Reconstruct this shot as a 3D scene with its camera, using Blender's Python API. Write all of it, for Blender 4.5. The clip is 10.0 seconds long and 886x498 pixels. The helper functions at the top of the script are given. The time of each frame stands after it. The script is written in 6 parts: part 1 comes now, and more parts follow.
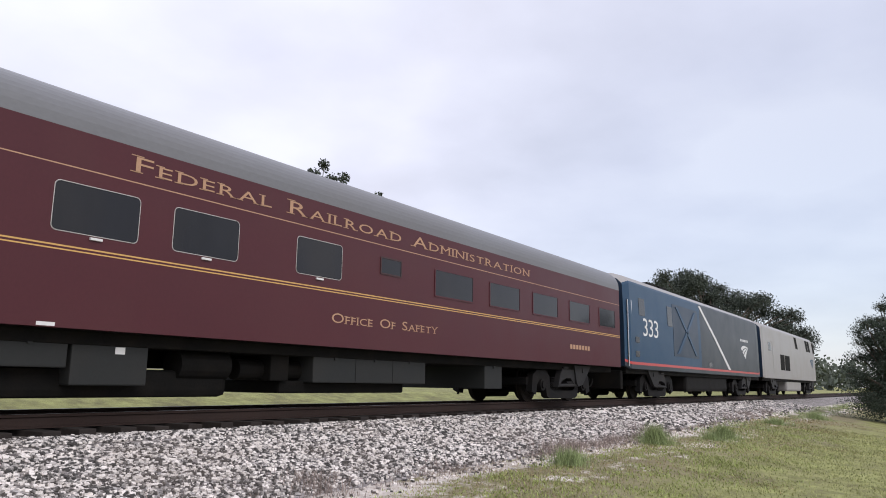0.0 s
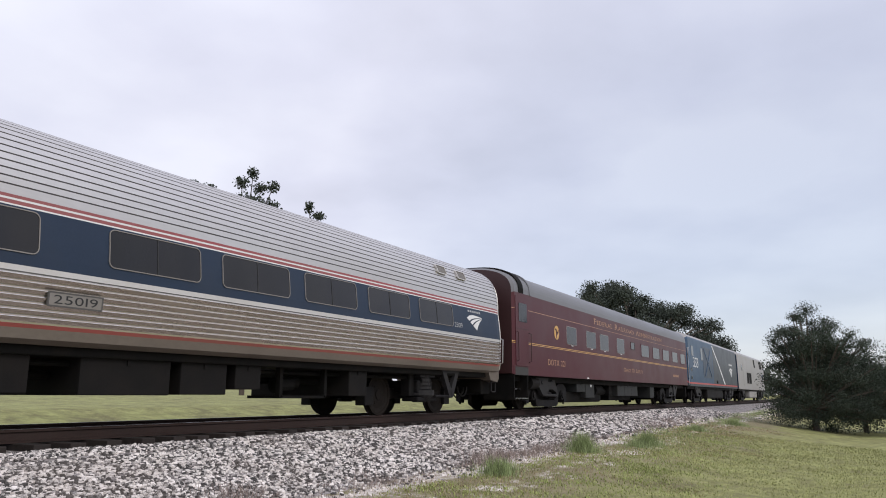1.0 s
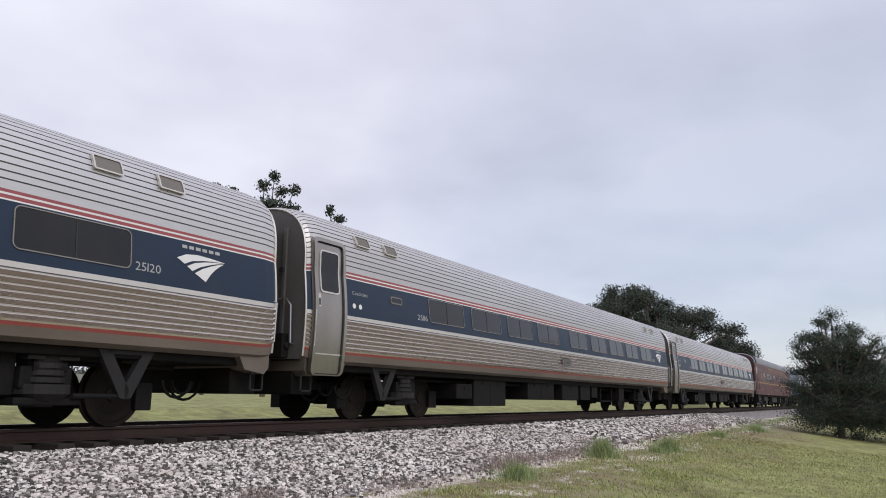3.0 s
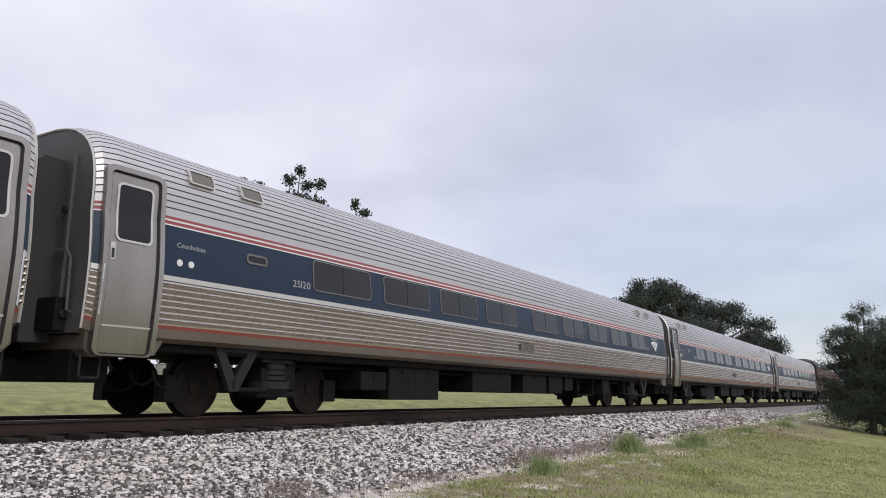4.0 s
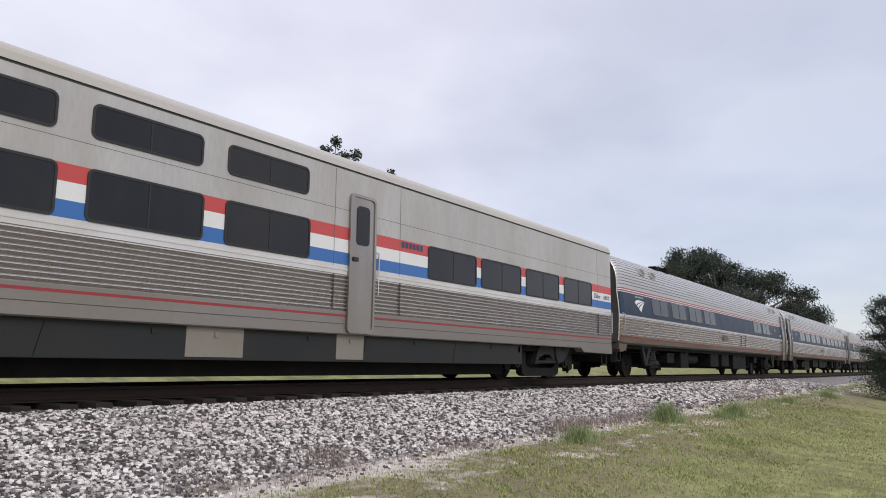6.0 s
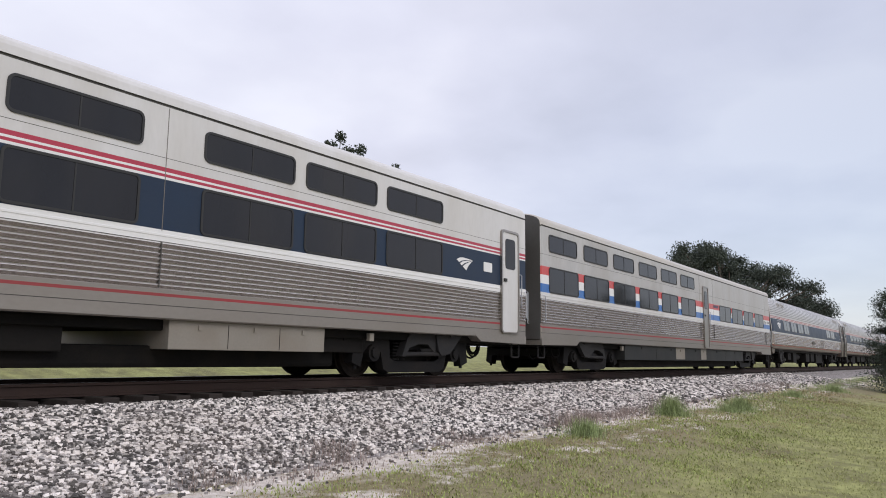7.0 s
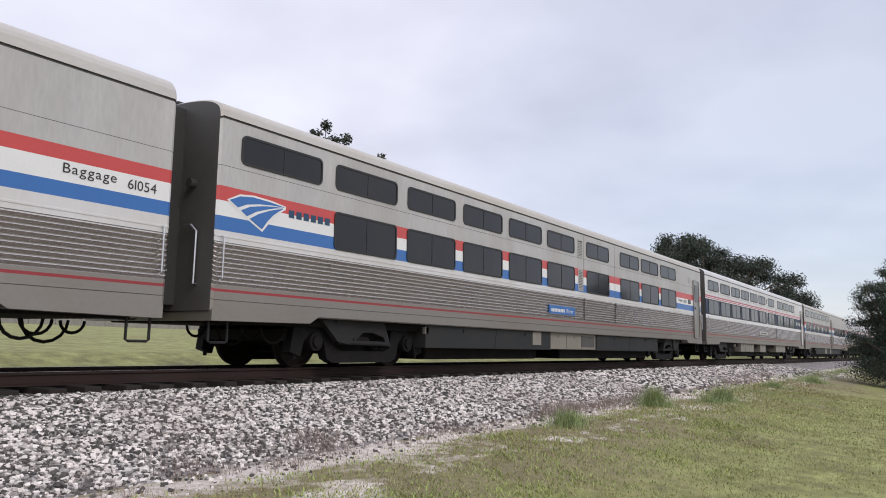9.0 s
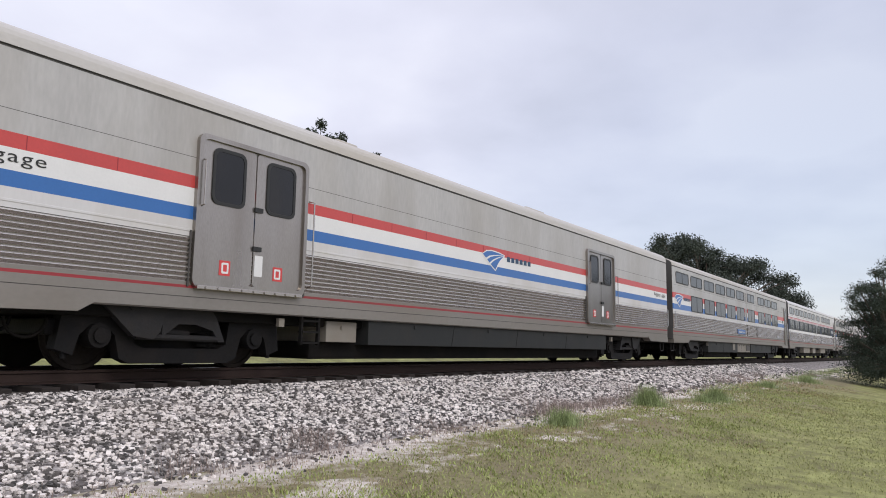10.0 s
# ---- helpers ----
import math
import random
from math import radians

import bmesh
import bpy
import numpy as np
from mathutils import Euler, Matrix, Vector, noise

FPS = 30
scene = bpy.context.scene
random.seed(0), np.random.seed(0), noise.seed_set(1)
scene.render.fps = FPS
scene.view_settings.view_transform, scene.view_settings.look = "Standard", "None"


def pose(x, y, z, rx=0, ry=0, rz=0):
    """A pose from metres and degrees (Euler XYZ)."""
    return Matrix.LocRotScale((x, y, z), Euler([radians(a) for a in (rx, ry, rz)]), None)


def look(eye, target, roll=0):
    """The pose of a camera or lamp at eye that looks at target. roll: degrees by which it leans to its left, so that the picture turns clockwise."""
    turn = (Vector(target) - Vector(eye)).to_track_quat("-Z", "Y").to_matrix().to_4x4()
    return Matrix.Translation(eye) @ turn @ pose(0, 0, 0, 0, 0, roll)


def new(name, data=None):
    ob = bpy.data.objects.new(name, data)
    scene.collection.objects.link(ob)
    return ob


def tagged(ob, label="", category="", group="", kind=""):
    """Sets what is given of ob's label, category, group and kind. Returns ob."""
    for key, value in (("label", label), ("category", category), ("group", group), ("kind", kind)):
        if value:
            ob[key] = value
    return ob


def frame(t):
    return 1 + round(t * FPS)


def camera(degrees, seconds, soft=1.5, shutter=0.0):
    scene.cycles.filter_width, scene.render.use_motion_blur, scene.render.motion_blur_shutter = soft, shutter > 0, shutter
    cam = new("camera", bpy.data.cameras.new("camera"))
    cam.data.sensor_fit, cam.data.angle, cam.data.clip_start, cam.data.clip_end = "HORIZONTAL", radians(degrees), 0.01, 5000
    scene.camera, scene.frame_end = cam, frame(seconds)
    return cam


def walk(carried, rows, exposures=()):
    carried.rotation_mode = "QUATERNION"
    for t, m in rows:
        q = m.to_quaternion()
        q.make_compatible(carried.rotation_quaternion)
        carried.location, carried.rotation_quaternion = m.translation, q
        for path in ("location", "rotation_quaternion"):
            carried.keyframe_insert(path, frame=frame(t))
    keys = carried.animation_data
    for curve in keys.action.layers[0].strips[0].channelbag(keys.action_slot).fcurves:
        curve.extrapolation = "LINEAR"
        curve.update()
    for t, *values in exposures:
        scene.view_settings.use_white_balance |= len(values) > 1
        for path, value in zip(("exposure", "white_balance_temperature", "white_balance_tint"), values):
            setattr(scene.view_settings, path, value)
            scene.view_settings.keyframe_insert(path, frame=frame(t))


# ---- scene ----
cam = camera(61.4, 10.0, 1.0)
EYE = (0.0, 0.0, 0.446)          # metres; z = 0 is the top of the rail
TRACK_Y = 10.30                  # middle of the track, which runs along x
HALF = 1.60                      # half the width of a carriage
# seconds, turn, tilt, roll (degrees)
AIM = [
    (0.0, -55.98, 10.22, -0.80),
    (0.5, -59.38, 10.69, -0.41),
    (1.0, -61.21, 11.08, -0.16),
    (1.5, -61.71, 11.36, 0.15),
    (2.0, -61.40, 11.45, 0.13),
    (2.5, -60.68, 11.43, -0.28),
    (4.0, -57.85, 10.80, -0.94),
    (4.5, -57.09, 10.34, -0.94),
    (5.0, -56.32, 9.67, -1.10),
    (5.5, -55.57, 8.95, -1.24),
    (7.0, -54.69, 8.05, -1.00),
    (7.5, -54.95, 7.78, -1.22),
    (8.0, -55.33, 7.54, -1.27),
    (8.5, -55.66, 7.36, -1.32),
    (9.0, -55.86, 7.33, -1.24),
    (9.5, -55.93, 7.36, -1.15),
    (10.0, -56.27, 7.28, -1.34),
]
# seconds, place along the track of the coupling behind the maroon car
RUN = [
    (0.0, -2.58),
    (0.5, 8.90),
    (1.0, 19.68),
    (1.5, 30.57),
    (2.0, 40.60),
    (2.5, 51.48),
    (4.0, 84.59),
    (4.5, 94.61),
    (5.0, 104.97),
    (5.5, 116.48),
    (7.0, 147.57),
    (7.5, 158.81),
    (8.0, 169.56),
    (8.5, 180.16),
    (9.0, 190.05),
    (9.5, 200.81),
    (10.0, 212.18),
]
walk(cam, [(t, pose(*EYE, 90 + tilt, roll, turn)) for t, turn, tilt, roll in AIM], [(0.0, 0.13), (0.6, 0.05), (1.3, -0.03), (2.5, -0.09), (4.2, -0.08), (5.5, -0.06), (7.0, 0.0), (10.0, 0.03)])

# ---- world and sun ----
world = bpy.data.worlds.new("overcast_sky")
scene.world = world
world.use_nodes = True


def sky():
    nt = world.node_tree
    nt.nodes.clear()
    n, l = nt.nodes.new, nt.links.new
    out, bg = n("ShaderNodeOutputWorld"), n("ShaderNodeBackground")
    tc, sep = n("ShaderNodeTexCoord"), n("ShaderNodeSeparateXYZ")
    l(tc.outputs["Generated"], sep.inputs[0])
    nish = n("ShaderNodeTexSky")
    nish.sky_type, nish.sun_disc = "NISHITA", False
    nish.sun_elevation, nish.sun_rotation = radians(48), radians(200)
    blue = n("ShaderNodeVectorMath"); blue.operation = "SCALE"; blue.inputs["Scale"].default_value = 0.13
    l(nish.outputs[0], blue.inputs[0])
    # cloud layer seen in perspective: direction divided by height
    lift = n("ShaderNodeMath"); lift.operation = "ADD"; lift.inputs[1].default_value = 0.22
    l(sep.outputs["Z"], lift.inputs[0])
    comb = n("ShaderNodeCombineXYZ")
    for axis in "XYZ":
        l(lift.outputs[0], comb.inputs[axis])
    flat = n("ShaderNodeVectorMath"); flat.operation = "DIVIDE"
    l(tc.outputs["Generated"], flat.inputs[0]); l(comb.outputs[0], flat.inputs[1])
    big, small = n("ShaderNodeTexNoise"), n("ShaderNodeTexNoise")
    for tex, scale, detail in ((big, 0.9, 3), (small, 2.6, 5)):
        tex.inputs["Scale"].default_value, tex.inputs["Detail"].default_value = scale, detail
        tex.inputs["Roughness"].default_value = 0.5
        l(flat.outputs[0], tex.inputs["Vector"])
    mixn = n("ShaderNodeMix"); mixn.data_type = "FLOAT"; mixn.inputs["Factor"].default_value = 0.35
    l(big.outputs["Fac"], mixn.inputs["A"]); l(small.outputs["Fac"], mixn.inputs["B"])
    ramp = n("ShaderNodeValToRGB")
    e = ramp.color_ramp.elements
    e[0].position, e[0].color = 0.34, (0.66, 0.67, 0.79, 1)
    e[1].position, e[1].color = 0.62, (0.92, 0.93, 1.05, 1)
    e.new(0.48).color = (0.79, 0.80, 0.94, 1)
    l(mixn.outputs[0], ramp.inputs[0])
    # thin cloud: some of the clear sky comes through low down along the track
    thin = n("ShaderNodeMapRange")
    thin.inputs["From Min"].default_value, thin.inputs["From Max"].default_value = 0.75, 1.0
    thin.inputs["To Min"].default_value, thin.inputs["To Max"].default_value = 0.06, 0.45
    l(sep.outputs["X"], thin.inputs["Value"])
    mix = n("ShaderNodeMix"); mix.data_type = "RGBA"
    l(thin.outputs[0], mix.inputs["Factor"]); l(ramp.outputs[0], mix.inputs["A"]); l(blue.outputs[0], mix.inputs["B"])
    # an overcast sky is brightest overhead
    rise = n("ShaderNodeMapRange")
    rise.inputs["From Min"].default_value, rise.inputs["From Max"].default_value = 0.35, 1.0
    rise.inputs["To Min"].default_value, rise.inputs["To Max"].default_value = 1.0, 1.25
    l(sep.outputs["Z"], rise.inputs["Value"])
    l(mix.outputs["Result"], bg.inputs["Color"]); l(rise.outputs[0], bg.inputs["Strength"])
    l(bg.outputs[0], out.inputs[0])


sky()
sun_lamp = bpy.data.lights.new("sun", "SUN")
sun_lamp.energy, sun_lamp.angle, sun_lamp.color = 1.2, radians(25), (1.0, 0.97, 0.92)
sun_ob = new("sun", sun_lamp)
sun_ob.matrix_world = look((-6, -22, 26), (6, 10, 0))

# ---- materials ----


def material(name, base, rough=0.6, metal=0.0, spots=0.25, scale=3.0, fine=40.0, bump=0.15, dirt=None, stretch=None, island=0.0, per_object=0.0, coat=0.0, spec=0.5):
    """A surface with two scales of variation, fine relief and optional dirt patches."""
    m = bpy.data.materials.new(name)
    m.use_nodes = True
    nt = m.node_tree
    n, l = nt.nodes.new, nt.links.new
    b = nt.nodes["Principled BSDF"]
    tc = n("ShaderNodeTexCoord")
    src = tc.outputs["Object"]
    if stretch:
        mp = n("ShaderNodeMapping"); mp.inputs["Scale"].default_value = stretch
        l(src, mp.inputs["Vector"]); src = mp.outputs[0]
    a, f = n("ShaderNodeTexNoise"), n("ShaderNodeTexNoise")
    for tex, s, d in ((a, scale, 5), (f, fine, 3)):
        tex.inputs["Scale"].default_value, tex.inputs["Detail"].default_value = s, d
        l(src, tex.inputs["Vector"])
    mul = n("ShaderNodeMath"); mul.operation = "MULTIPLY_ADD"
    mul.inputs[1].default_value, mul.inputs[2].default_value = 0.45, 0
    l(f.outputs["Fac"], mul.inputs[0])
    add = n("ShaderNodeMath"); add.operation = "MULTIPLY_ADD"; add.inputs[1].default_value = 0.55
    l(a.outputs["Fac"], add.inputs[0]); l(mul.outputs[0], add.inputs[2])
    val = add.outputs[0]
    for node, sock, amount in (("ShaderNodeNewGeometry", "Random Per Island", island), ("ShaderNodeObjectInfo", "Random", per_object)):
        if amount:
            r = n(node)
            k = n("ShaderNodeMath"); k.operation = "MULTIPLY_ADD"; k.inputs[1].default_value, k.inputs[2].default_value = amount, -amount / 2
            l(r.outputs[sock], k.inputs[0])
            s2 = n("ShaderNodeMath"); s2.operation = "ADD"
            l(val, s2.inputs[0]); l(k.outputs[0], s2.inputs[1]); val = s2.outputs[0]
    ramp = n("ShaderNodeValToRGB")
    e = ramp.color_ramp.elements
    lo = [c * (1 - spots) for c in base]
    hi = [min(1, c * (1 + spots)) for c in base]
    e[0].position, e[0].color = 0.28, (*lo, 1)
    e[1].position, e[1].color = 0.72, (*hi, 1)
    l(val, ramp.inputs[0])
    col = ramp.outputs[0]
    if dirt:
        dcol, amount, dscale = dirt
        dn = n("ShaderNodeTexNoise"); dn.inputs["Scale"].default_value, dn.inputs["Detail"].default_value = dscale, 6
        l(src, dn.inputs["Vector"])
        dm = n("ShaderNodeMapRange"); dm.inputs["From Min"].default_value, dm.inputs["From Max"].default_value = 0.45, 0.75
        dm.inputs["To Max"].default_value = amount
        l(dn.outputs["Fac"], dm.inputs["Value"])
        mx = n("ShaderNodeMix"); mx.data_type = "RGBA"; mx.inputs["B"].default_value = (*dcol, 1)
        l(dm.outputs[0], mx.inputs["Factor"]); l(col, mx.inputs["A"]); col = mx.outputs["Result"]
    l(col, b.inputs["Base Color"])
    b.inputs["Metallic"].default_value = metal
    b.inputs["Specular IOR Level"].default_value = spec
    rr = n("ShaderNodeMapRange")
    rr.inputs["To Min"].default_value, rr.inputs["To Max"].default_value = max(0.02, rough - 0.1), min(1, rough + 0.12)
    l(a.outputs["Fac"], rr.inputs["Value"]); l(rr.outputs[0], b.inputs["Roughness"])
    if coat:
        b.inputs["Coat Weight"].default_value, b.inputs["Coat Roughness"].default_value = coat, 0.15
    if bump:
        bp = n("ShaderNodeBump"); bp.inputs["Strength"].default_value, bp.inputs["Distance"].default_value = bump, 0.01
        l(f.outputs["Fac"], bp.inputs["Height"]); l(bp.outputs[0], b.inputs["Normal"])
    return m


STEEL = material("stainless_steel", (0.42, 0.39, 0.36), 0.22, 1.0, 0.12, 0.8, 30, 0.02, ((0.29, 0.255, 0.215), 0.45, 0.8), (0.25, 1, 1))
TAN_STEEL = material("dusty_tan_stainless_steel", (0.53, 0.47, 0.40), 0.24, 1.0, 0.12, 0.8, 30, 0.02, ((0.33, 0.265, 0.195), 0.45, 0.8), (0.25, 1, 1))
SILL = material("pale_steel_sill", (0.265, 0.243, 0.22), 0.45, 0.5, 0.10, 0.9, 30, 0.04, ((0.21, 0.175, 0.14), 0.55, 1.0), (0.35, 1, 0.6))
TAN_SILL = material("brown_dusted_sill", (0.17, 0.14, 0.112), 0.5, 0.4, 0.14, 0.9, 30, 0.04, ((0.085, 0.066, 0.05), 0.65, 1.0), (0.35, 1, 0.6))
STEEL_DULL = material("dull_steel_sill", (0.205, 0.187, 0.166), 0.5, 0.7, 0.12, 1.2, 30, 0.04, ((0.20, 0.16, 0.12), 0.5, 1.4), (0.3, 1, 1))
STEEL_DOOR = material("brushed_steel_door", (0.34, 0.315, 0.29), 0.30, 0.92, 0.20, 0.9, 40, 0.03, ((0.21, 0.18, 0.15), 0.55, 0.7), (2.0, 1, 0.4))
FADED_WHITE = material("faded_white_marking_paint", (0.40, 0.40, 0.41), 0.5, 0, 0.12, 3, 30, 0.0, spec=0.2)
STEEL_ROOF = material("fluted_roof_steel", (0.60, 0.585, 0.585), 0.45, 0.75, 0.08, 0.7, 25, 0.03, ((0.42, 0.38, 0.34), 0.35, 0.8), (0.2, 1, 1))
# darker grey than the roof steel: groove shade put into the colour
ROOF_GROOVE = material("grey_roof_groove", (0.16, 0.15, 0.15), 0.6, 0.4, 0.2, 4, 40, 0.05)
# besides grime, this dark colour holds the shade between the side ribs
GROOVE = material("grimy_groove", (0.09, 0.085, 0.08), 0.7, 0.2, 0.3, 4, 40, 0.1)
WHITE_PANEL = material("white_painted_panel", (0.62, 0.605, 0.60), 0.42, 0.0, 0.06, 1.2, 20, 0.03, ((0.44, 0.40, 0.34), 0.5, 0.9), (1.1, 1, 0.3), coat=0.1)
GREY_PANEL = material("silver_painted_panel", (0.46, 0.445, 0.43), 0.42, 0.15, 0.14, 1.2, 20, 0.03, ((0.32, 0.29, 0.255), 0.6, 0.9), (1.1, 1, 0.28))
ROOF_PAINT = material("weathered_roof_paint", (0.50, 0.475, 0.45), 0.6, 0.0, 0.08, 1.0, 25, 0.05, ((0.40, 0.33, 0.24), 0.45, 0.7), (0.5, 1, 1))
RED = material("red_stripe_paint", (0.52, 0.055, 0.050), 0.4, 0, 0.10, 2, 30, 0.02, coat=0.2)
DULL_RED = material("dull_red_stripe_paint", (0.30, 0.030, 0.038), 0.5, 0, 0.16, 2, 30, 0.02, ((0.14, 0.05, 0.04), 0.5, 0.8), (0.3, 1, 1))
CRIMSON = material("crimson_stripe_paint", (0.40, 0.028, 0.060), 0.42, 0, 0.12, 2, 30, 0.02, coat=0.1)
RUST_RED = material("dusty_brown_red_stripe_paint", (0.22, 0.040, 0.030), 0.55, 0, 0.18, 2, 30, 0.02, ((0.13, 0.06, 0.04), 0.5, 0.8), (0.3, 1, 1))
BELT = material("silver_belt_moulding", (0.62, 0.59, 0.55), 0.38, 0.6, 0.08, 1.5, 30, 0.02, ((0.42, 0.38, 0.33), 0.3, 1.5))
FADED_RED = material("faded_red_stripe_paint", (0.32, 0.075, 0.085), 0.5, 0, 0.14, 2, 30, 0.02, ((0.26, 0.14, 0.12), 0.5, 0.8), (0.3, 1, 1))
YELLOW_GREEN = material("yellow_green_weed_leaf", (0.30, 0.345, 0.115), 0.75, 0, 0.3, 0.5, 6, 0.0, island=0.5, spec=0.2)
BLUE = material("bright_blue_stripe_paint", (0.028, 0.135, 0.40), 0.4, 0, 0.08, 2, 30, 0.02, coat=0.2)
NAVY = material("dark_blue_band_paint", (0.014, 0.028, 0.056), 0.45, 0, 0.12, 1.3, 30, 0.02, ((0.03, 0.036, 0.05), 0.35, 1.0), coat=0.0, spec=0.3)
WHITE = material("white_stripe_paint", (0.74, 0.73, 0.72), 0.45, 0, 0.05, 2, 30, 0.02)
MAROON = material("maroon_car_paint", (0.076, 0.017, 0.023), 0.42, 0, 0.10, 0.9, 20, 0.015, ((0.085, 0.03, 0.03), 0.3, 0.8), coat=0.0, spec=0.3)
MAROON_DARK = material("dark_maroon_end_paint", (0.045, 0.016, 0.016), 0.5, 0, 0.15, 1.5, 20, 0.03)
GOLD = material("gold_lettering_paint", (0.62, 0.36, 0.11), 0.45, 0, 0.06, 4, 30, 0.0)
PINK_GOLD = material("faded_gold_lettering_paint", (0.47, 0.28, 0.18), 0.5, 0, 0.12, 4, 30, 0.0, spec=0.2)
GREY_ROOF = material("grey_car_roof", (0.17, 0.17, 0.18), 0.42, 0.1, 0.12, 1.0, 25, 0.03, ((0.13, 0.12, 0.12), 0.5, 0.9), (0.4, 1, 1))
GLASS = material("dark_tinted_glass", (0.009, 0.010, 0.013), 0.07, 0, 0.35, 0.9, 3, 0.0, ((0.022, 0.020, 0.018), 0.6, 1.1), (1, 1, 0.4), spec=0.36)
RUBBER = material("black_window_gasket", (0.018, 0.018, 0.018), 0.55, 0, 0.2, 6, 40, 0.05)
CHROME = material("bright_metal_trim", (0.66, 0.66, 0.67), 0.28, 1.0, 0.06, 4, 30, 0.0)
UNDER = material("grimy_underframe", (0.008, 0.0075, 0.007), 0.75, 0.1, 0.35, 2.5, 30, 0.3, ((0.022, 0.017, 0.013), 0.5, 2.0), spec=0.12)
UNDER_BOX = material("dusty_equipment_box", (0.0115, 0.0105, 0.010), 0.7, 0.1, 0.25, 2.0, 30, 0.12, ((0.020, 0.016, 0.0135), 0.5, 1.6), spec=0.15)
SKIRT = material("grey_underfloor_skirt", (0.024, 0.0255, 0.0255), 0.6, 0.1, 0.14, 1.4, 30, 0.06, ((0.037, 0.033, 0.029), 0.4, 1.2), spec=0.3)
BEIGE_BOX = material("beige_equipment_cabinet", (0.26, 0.235, 0.20), 0.55, 0.25, 0.1, 2, 30, 0.05, ((0.22, 0.18, 0.14), 0.5, 2.2))
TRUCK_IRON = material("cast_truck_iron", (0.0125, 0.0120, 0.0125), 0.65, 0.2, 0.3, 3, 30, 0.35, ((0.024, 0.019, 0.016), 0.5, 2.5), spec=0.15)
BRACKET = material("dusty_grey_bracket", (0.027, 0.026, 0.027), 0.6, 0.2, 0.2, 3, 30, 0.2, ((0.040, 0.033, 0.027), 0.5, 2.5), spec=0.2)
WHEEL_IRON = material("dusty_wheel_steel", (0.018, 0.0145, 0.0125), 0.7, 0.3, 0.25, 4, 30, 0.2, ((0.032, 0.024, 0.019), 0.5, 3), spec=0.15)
# paler copy of the side steel; paints the sky's glint on upward rib ledges
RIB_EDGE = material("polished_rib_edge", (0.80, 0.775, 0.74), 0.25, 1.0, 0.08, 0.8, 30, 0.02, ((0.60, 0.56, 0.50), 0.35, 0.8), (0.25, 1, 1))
END_GREY = material("grey_end_door_panel", (0.105, 0.100, 0.094), 0.55, 0.1, 0.14, 1.5, 25, 0.05, ((0.08, 0.07, 0.06), 0.5, 1.2))
END_DARK = material("dark_diaphragm", (0.040, 0.038, 0.036), 0.7, 0, 0.2, 2, 30, 0.2)
LOCO_BLUE = material("mid_blue_locomotive_paint", (0.020, 0.060, 0.118), 0.42, 0, 0.08, 1, 20, 0.02, coat=0.05, spec=0.35)
LOCO_SLATE = material("dark_slate_locomotive_paint", (0.034, 0.042, 0.052), 0.42, 0, 0.08, 1, 20, 0.02, coat=0.05, spec=0.35)
LOCO_NAVY = material("navy_locomotive_end_paint", (0.012, 0.028, 0.055), 0.4, 0, 0.1, 1, 20, 0.02)
LOCO_SILVER = material("silver_locomotive_paint", (0.36, 0.345, 0.335), 0.42, 0.3, 0.08, 1, 20, 0.03, ((0.30, 0.26, 0.22), 0.4, 0.9))
RAIL = material("rusty_rail_side", (0.036, 0.020, 0.016), 0.8, 0.2, 0.25, 3, 40, 0.25)
RAIL_TOP = material("worn_rail_head", (0.42, 0.41, 0.40), 0.32, 1.0, 0.1, 3, 30, 0.0)
TIE = material("tarred_timber_tie", (0.024, 0.017, 0.014), 0.85, 0, 0.35, 3, 30, 0.5, ((0.05, 0.038, 0.03), 0.4, 4), (0.3, 3, 3), per_object=0.25)
STONE = material("crushed_granite_stone", (0.46, 0.425, 0.40), 0.8, 0, 0.85, 6, 60, 0.25, ((0.26, 0.20, 0.165), 0.32, 1.2), island=1.15)
BARK = material("tree_bark", (0.085, 0.066, 0.052), 0.9, 0, 0.3, 4, 30, 0.6, None, (3, 3, 0.7))
LEAF_OAK = material("oak_foliage", (0.074, 0.086, 0.070), 0.9, 0, 0.3, 0.35, 6, 0.0, island=0.25, spec=0.05)
LEAF_BUSH = material("shrub_foliage", (0.068, 0.083, 0.064), 0.9, 0, 0.35, 0.5, 6, 0.0, island=0.25, spec=0.05)
LEAF_FAR = material("distant_foliage", (0.085, 0.10, 0.075), 0.85, 0, 0.4, 0.06, 1, 0.0, island=0.6)
FROND_DRY = material("dry_palm_frond", (0.23, 0.18, 0.11), 0.8, 0, 0.3, 1, 8, 0.0, island=0.5)
BLADE = material("lawn_grass_blade", (0.32, 0.33, 0.14), 0.75, 0, 0.35, 0.7, 6, 0.0, island=0.45, spec=0.2)
THATCH = material("dry_grass_thatch", (0.33, 0.265, 0.145), 0.85, 0, 0.35, 0.8, 6, 0.0, island=0.45, spec=0.15)
WEED_GREEN = material("green_weed_blade", (0.27, 0.33, 0.14), 0.75, 0, 0.4, 0.5, 6, 0.0, island=0.7)
WEED_DRY = material("dry_weed_stalk", (0.29, 0.23, 0.20), 0.85, 0, 0.35, 1, 8, 0.0, island=0.6)
WALL_OLD = material("weathered_grey_wall", (0.25, 0.235, 0.21), 0.85, 0, 0.3, 1.5, 12, 0.4)
STICKER_RED = material("red_notice_sticker", (0.60, 0.06, 0.06), 0.5, 0, 0.05, 3, 20, 0.0)


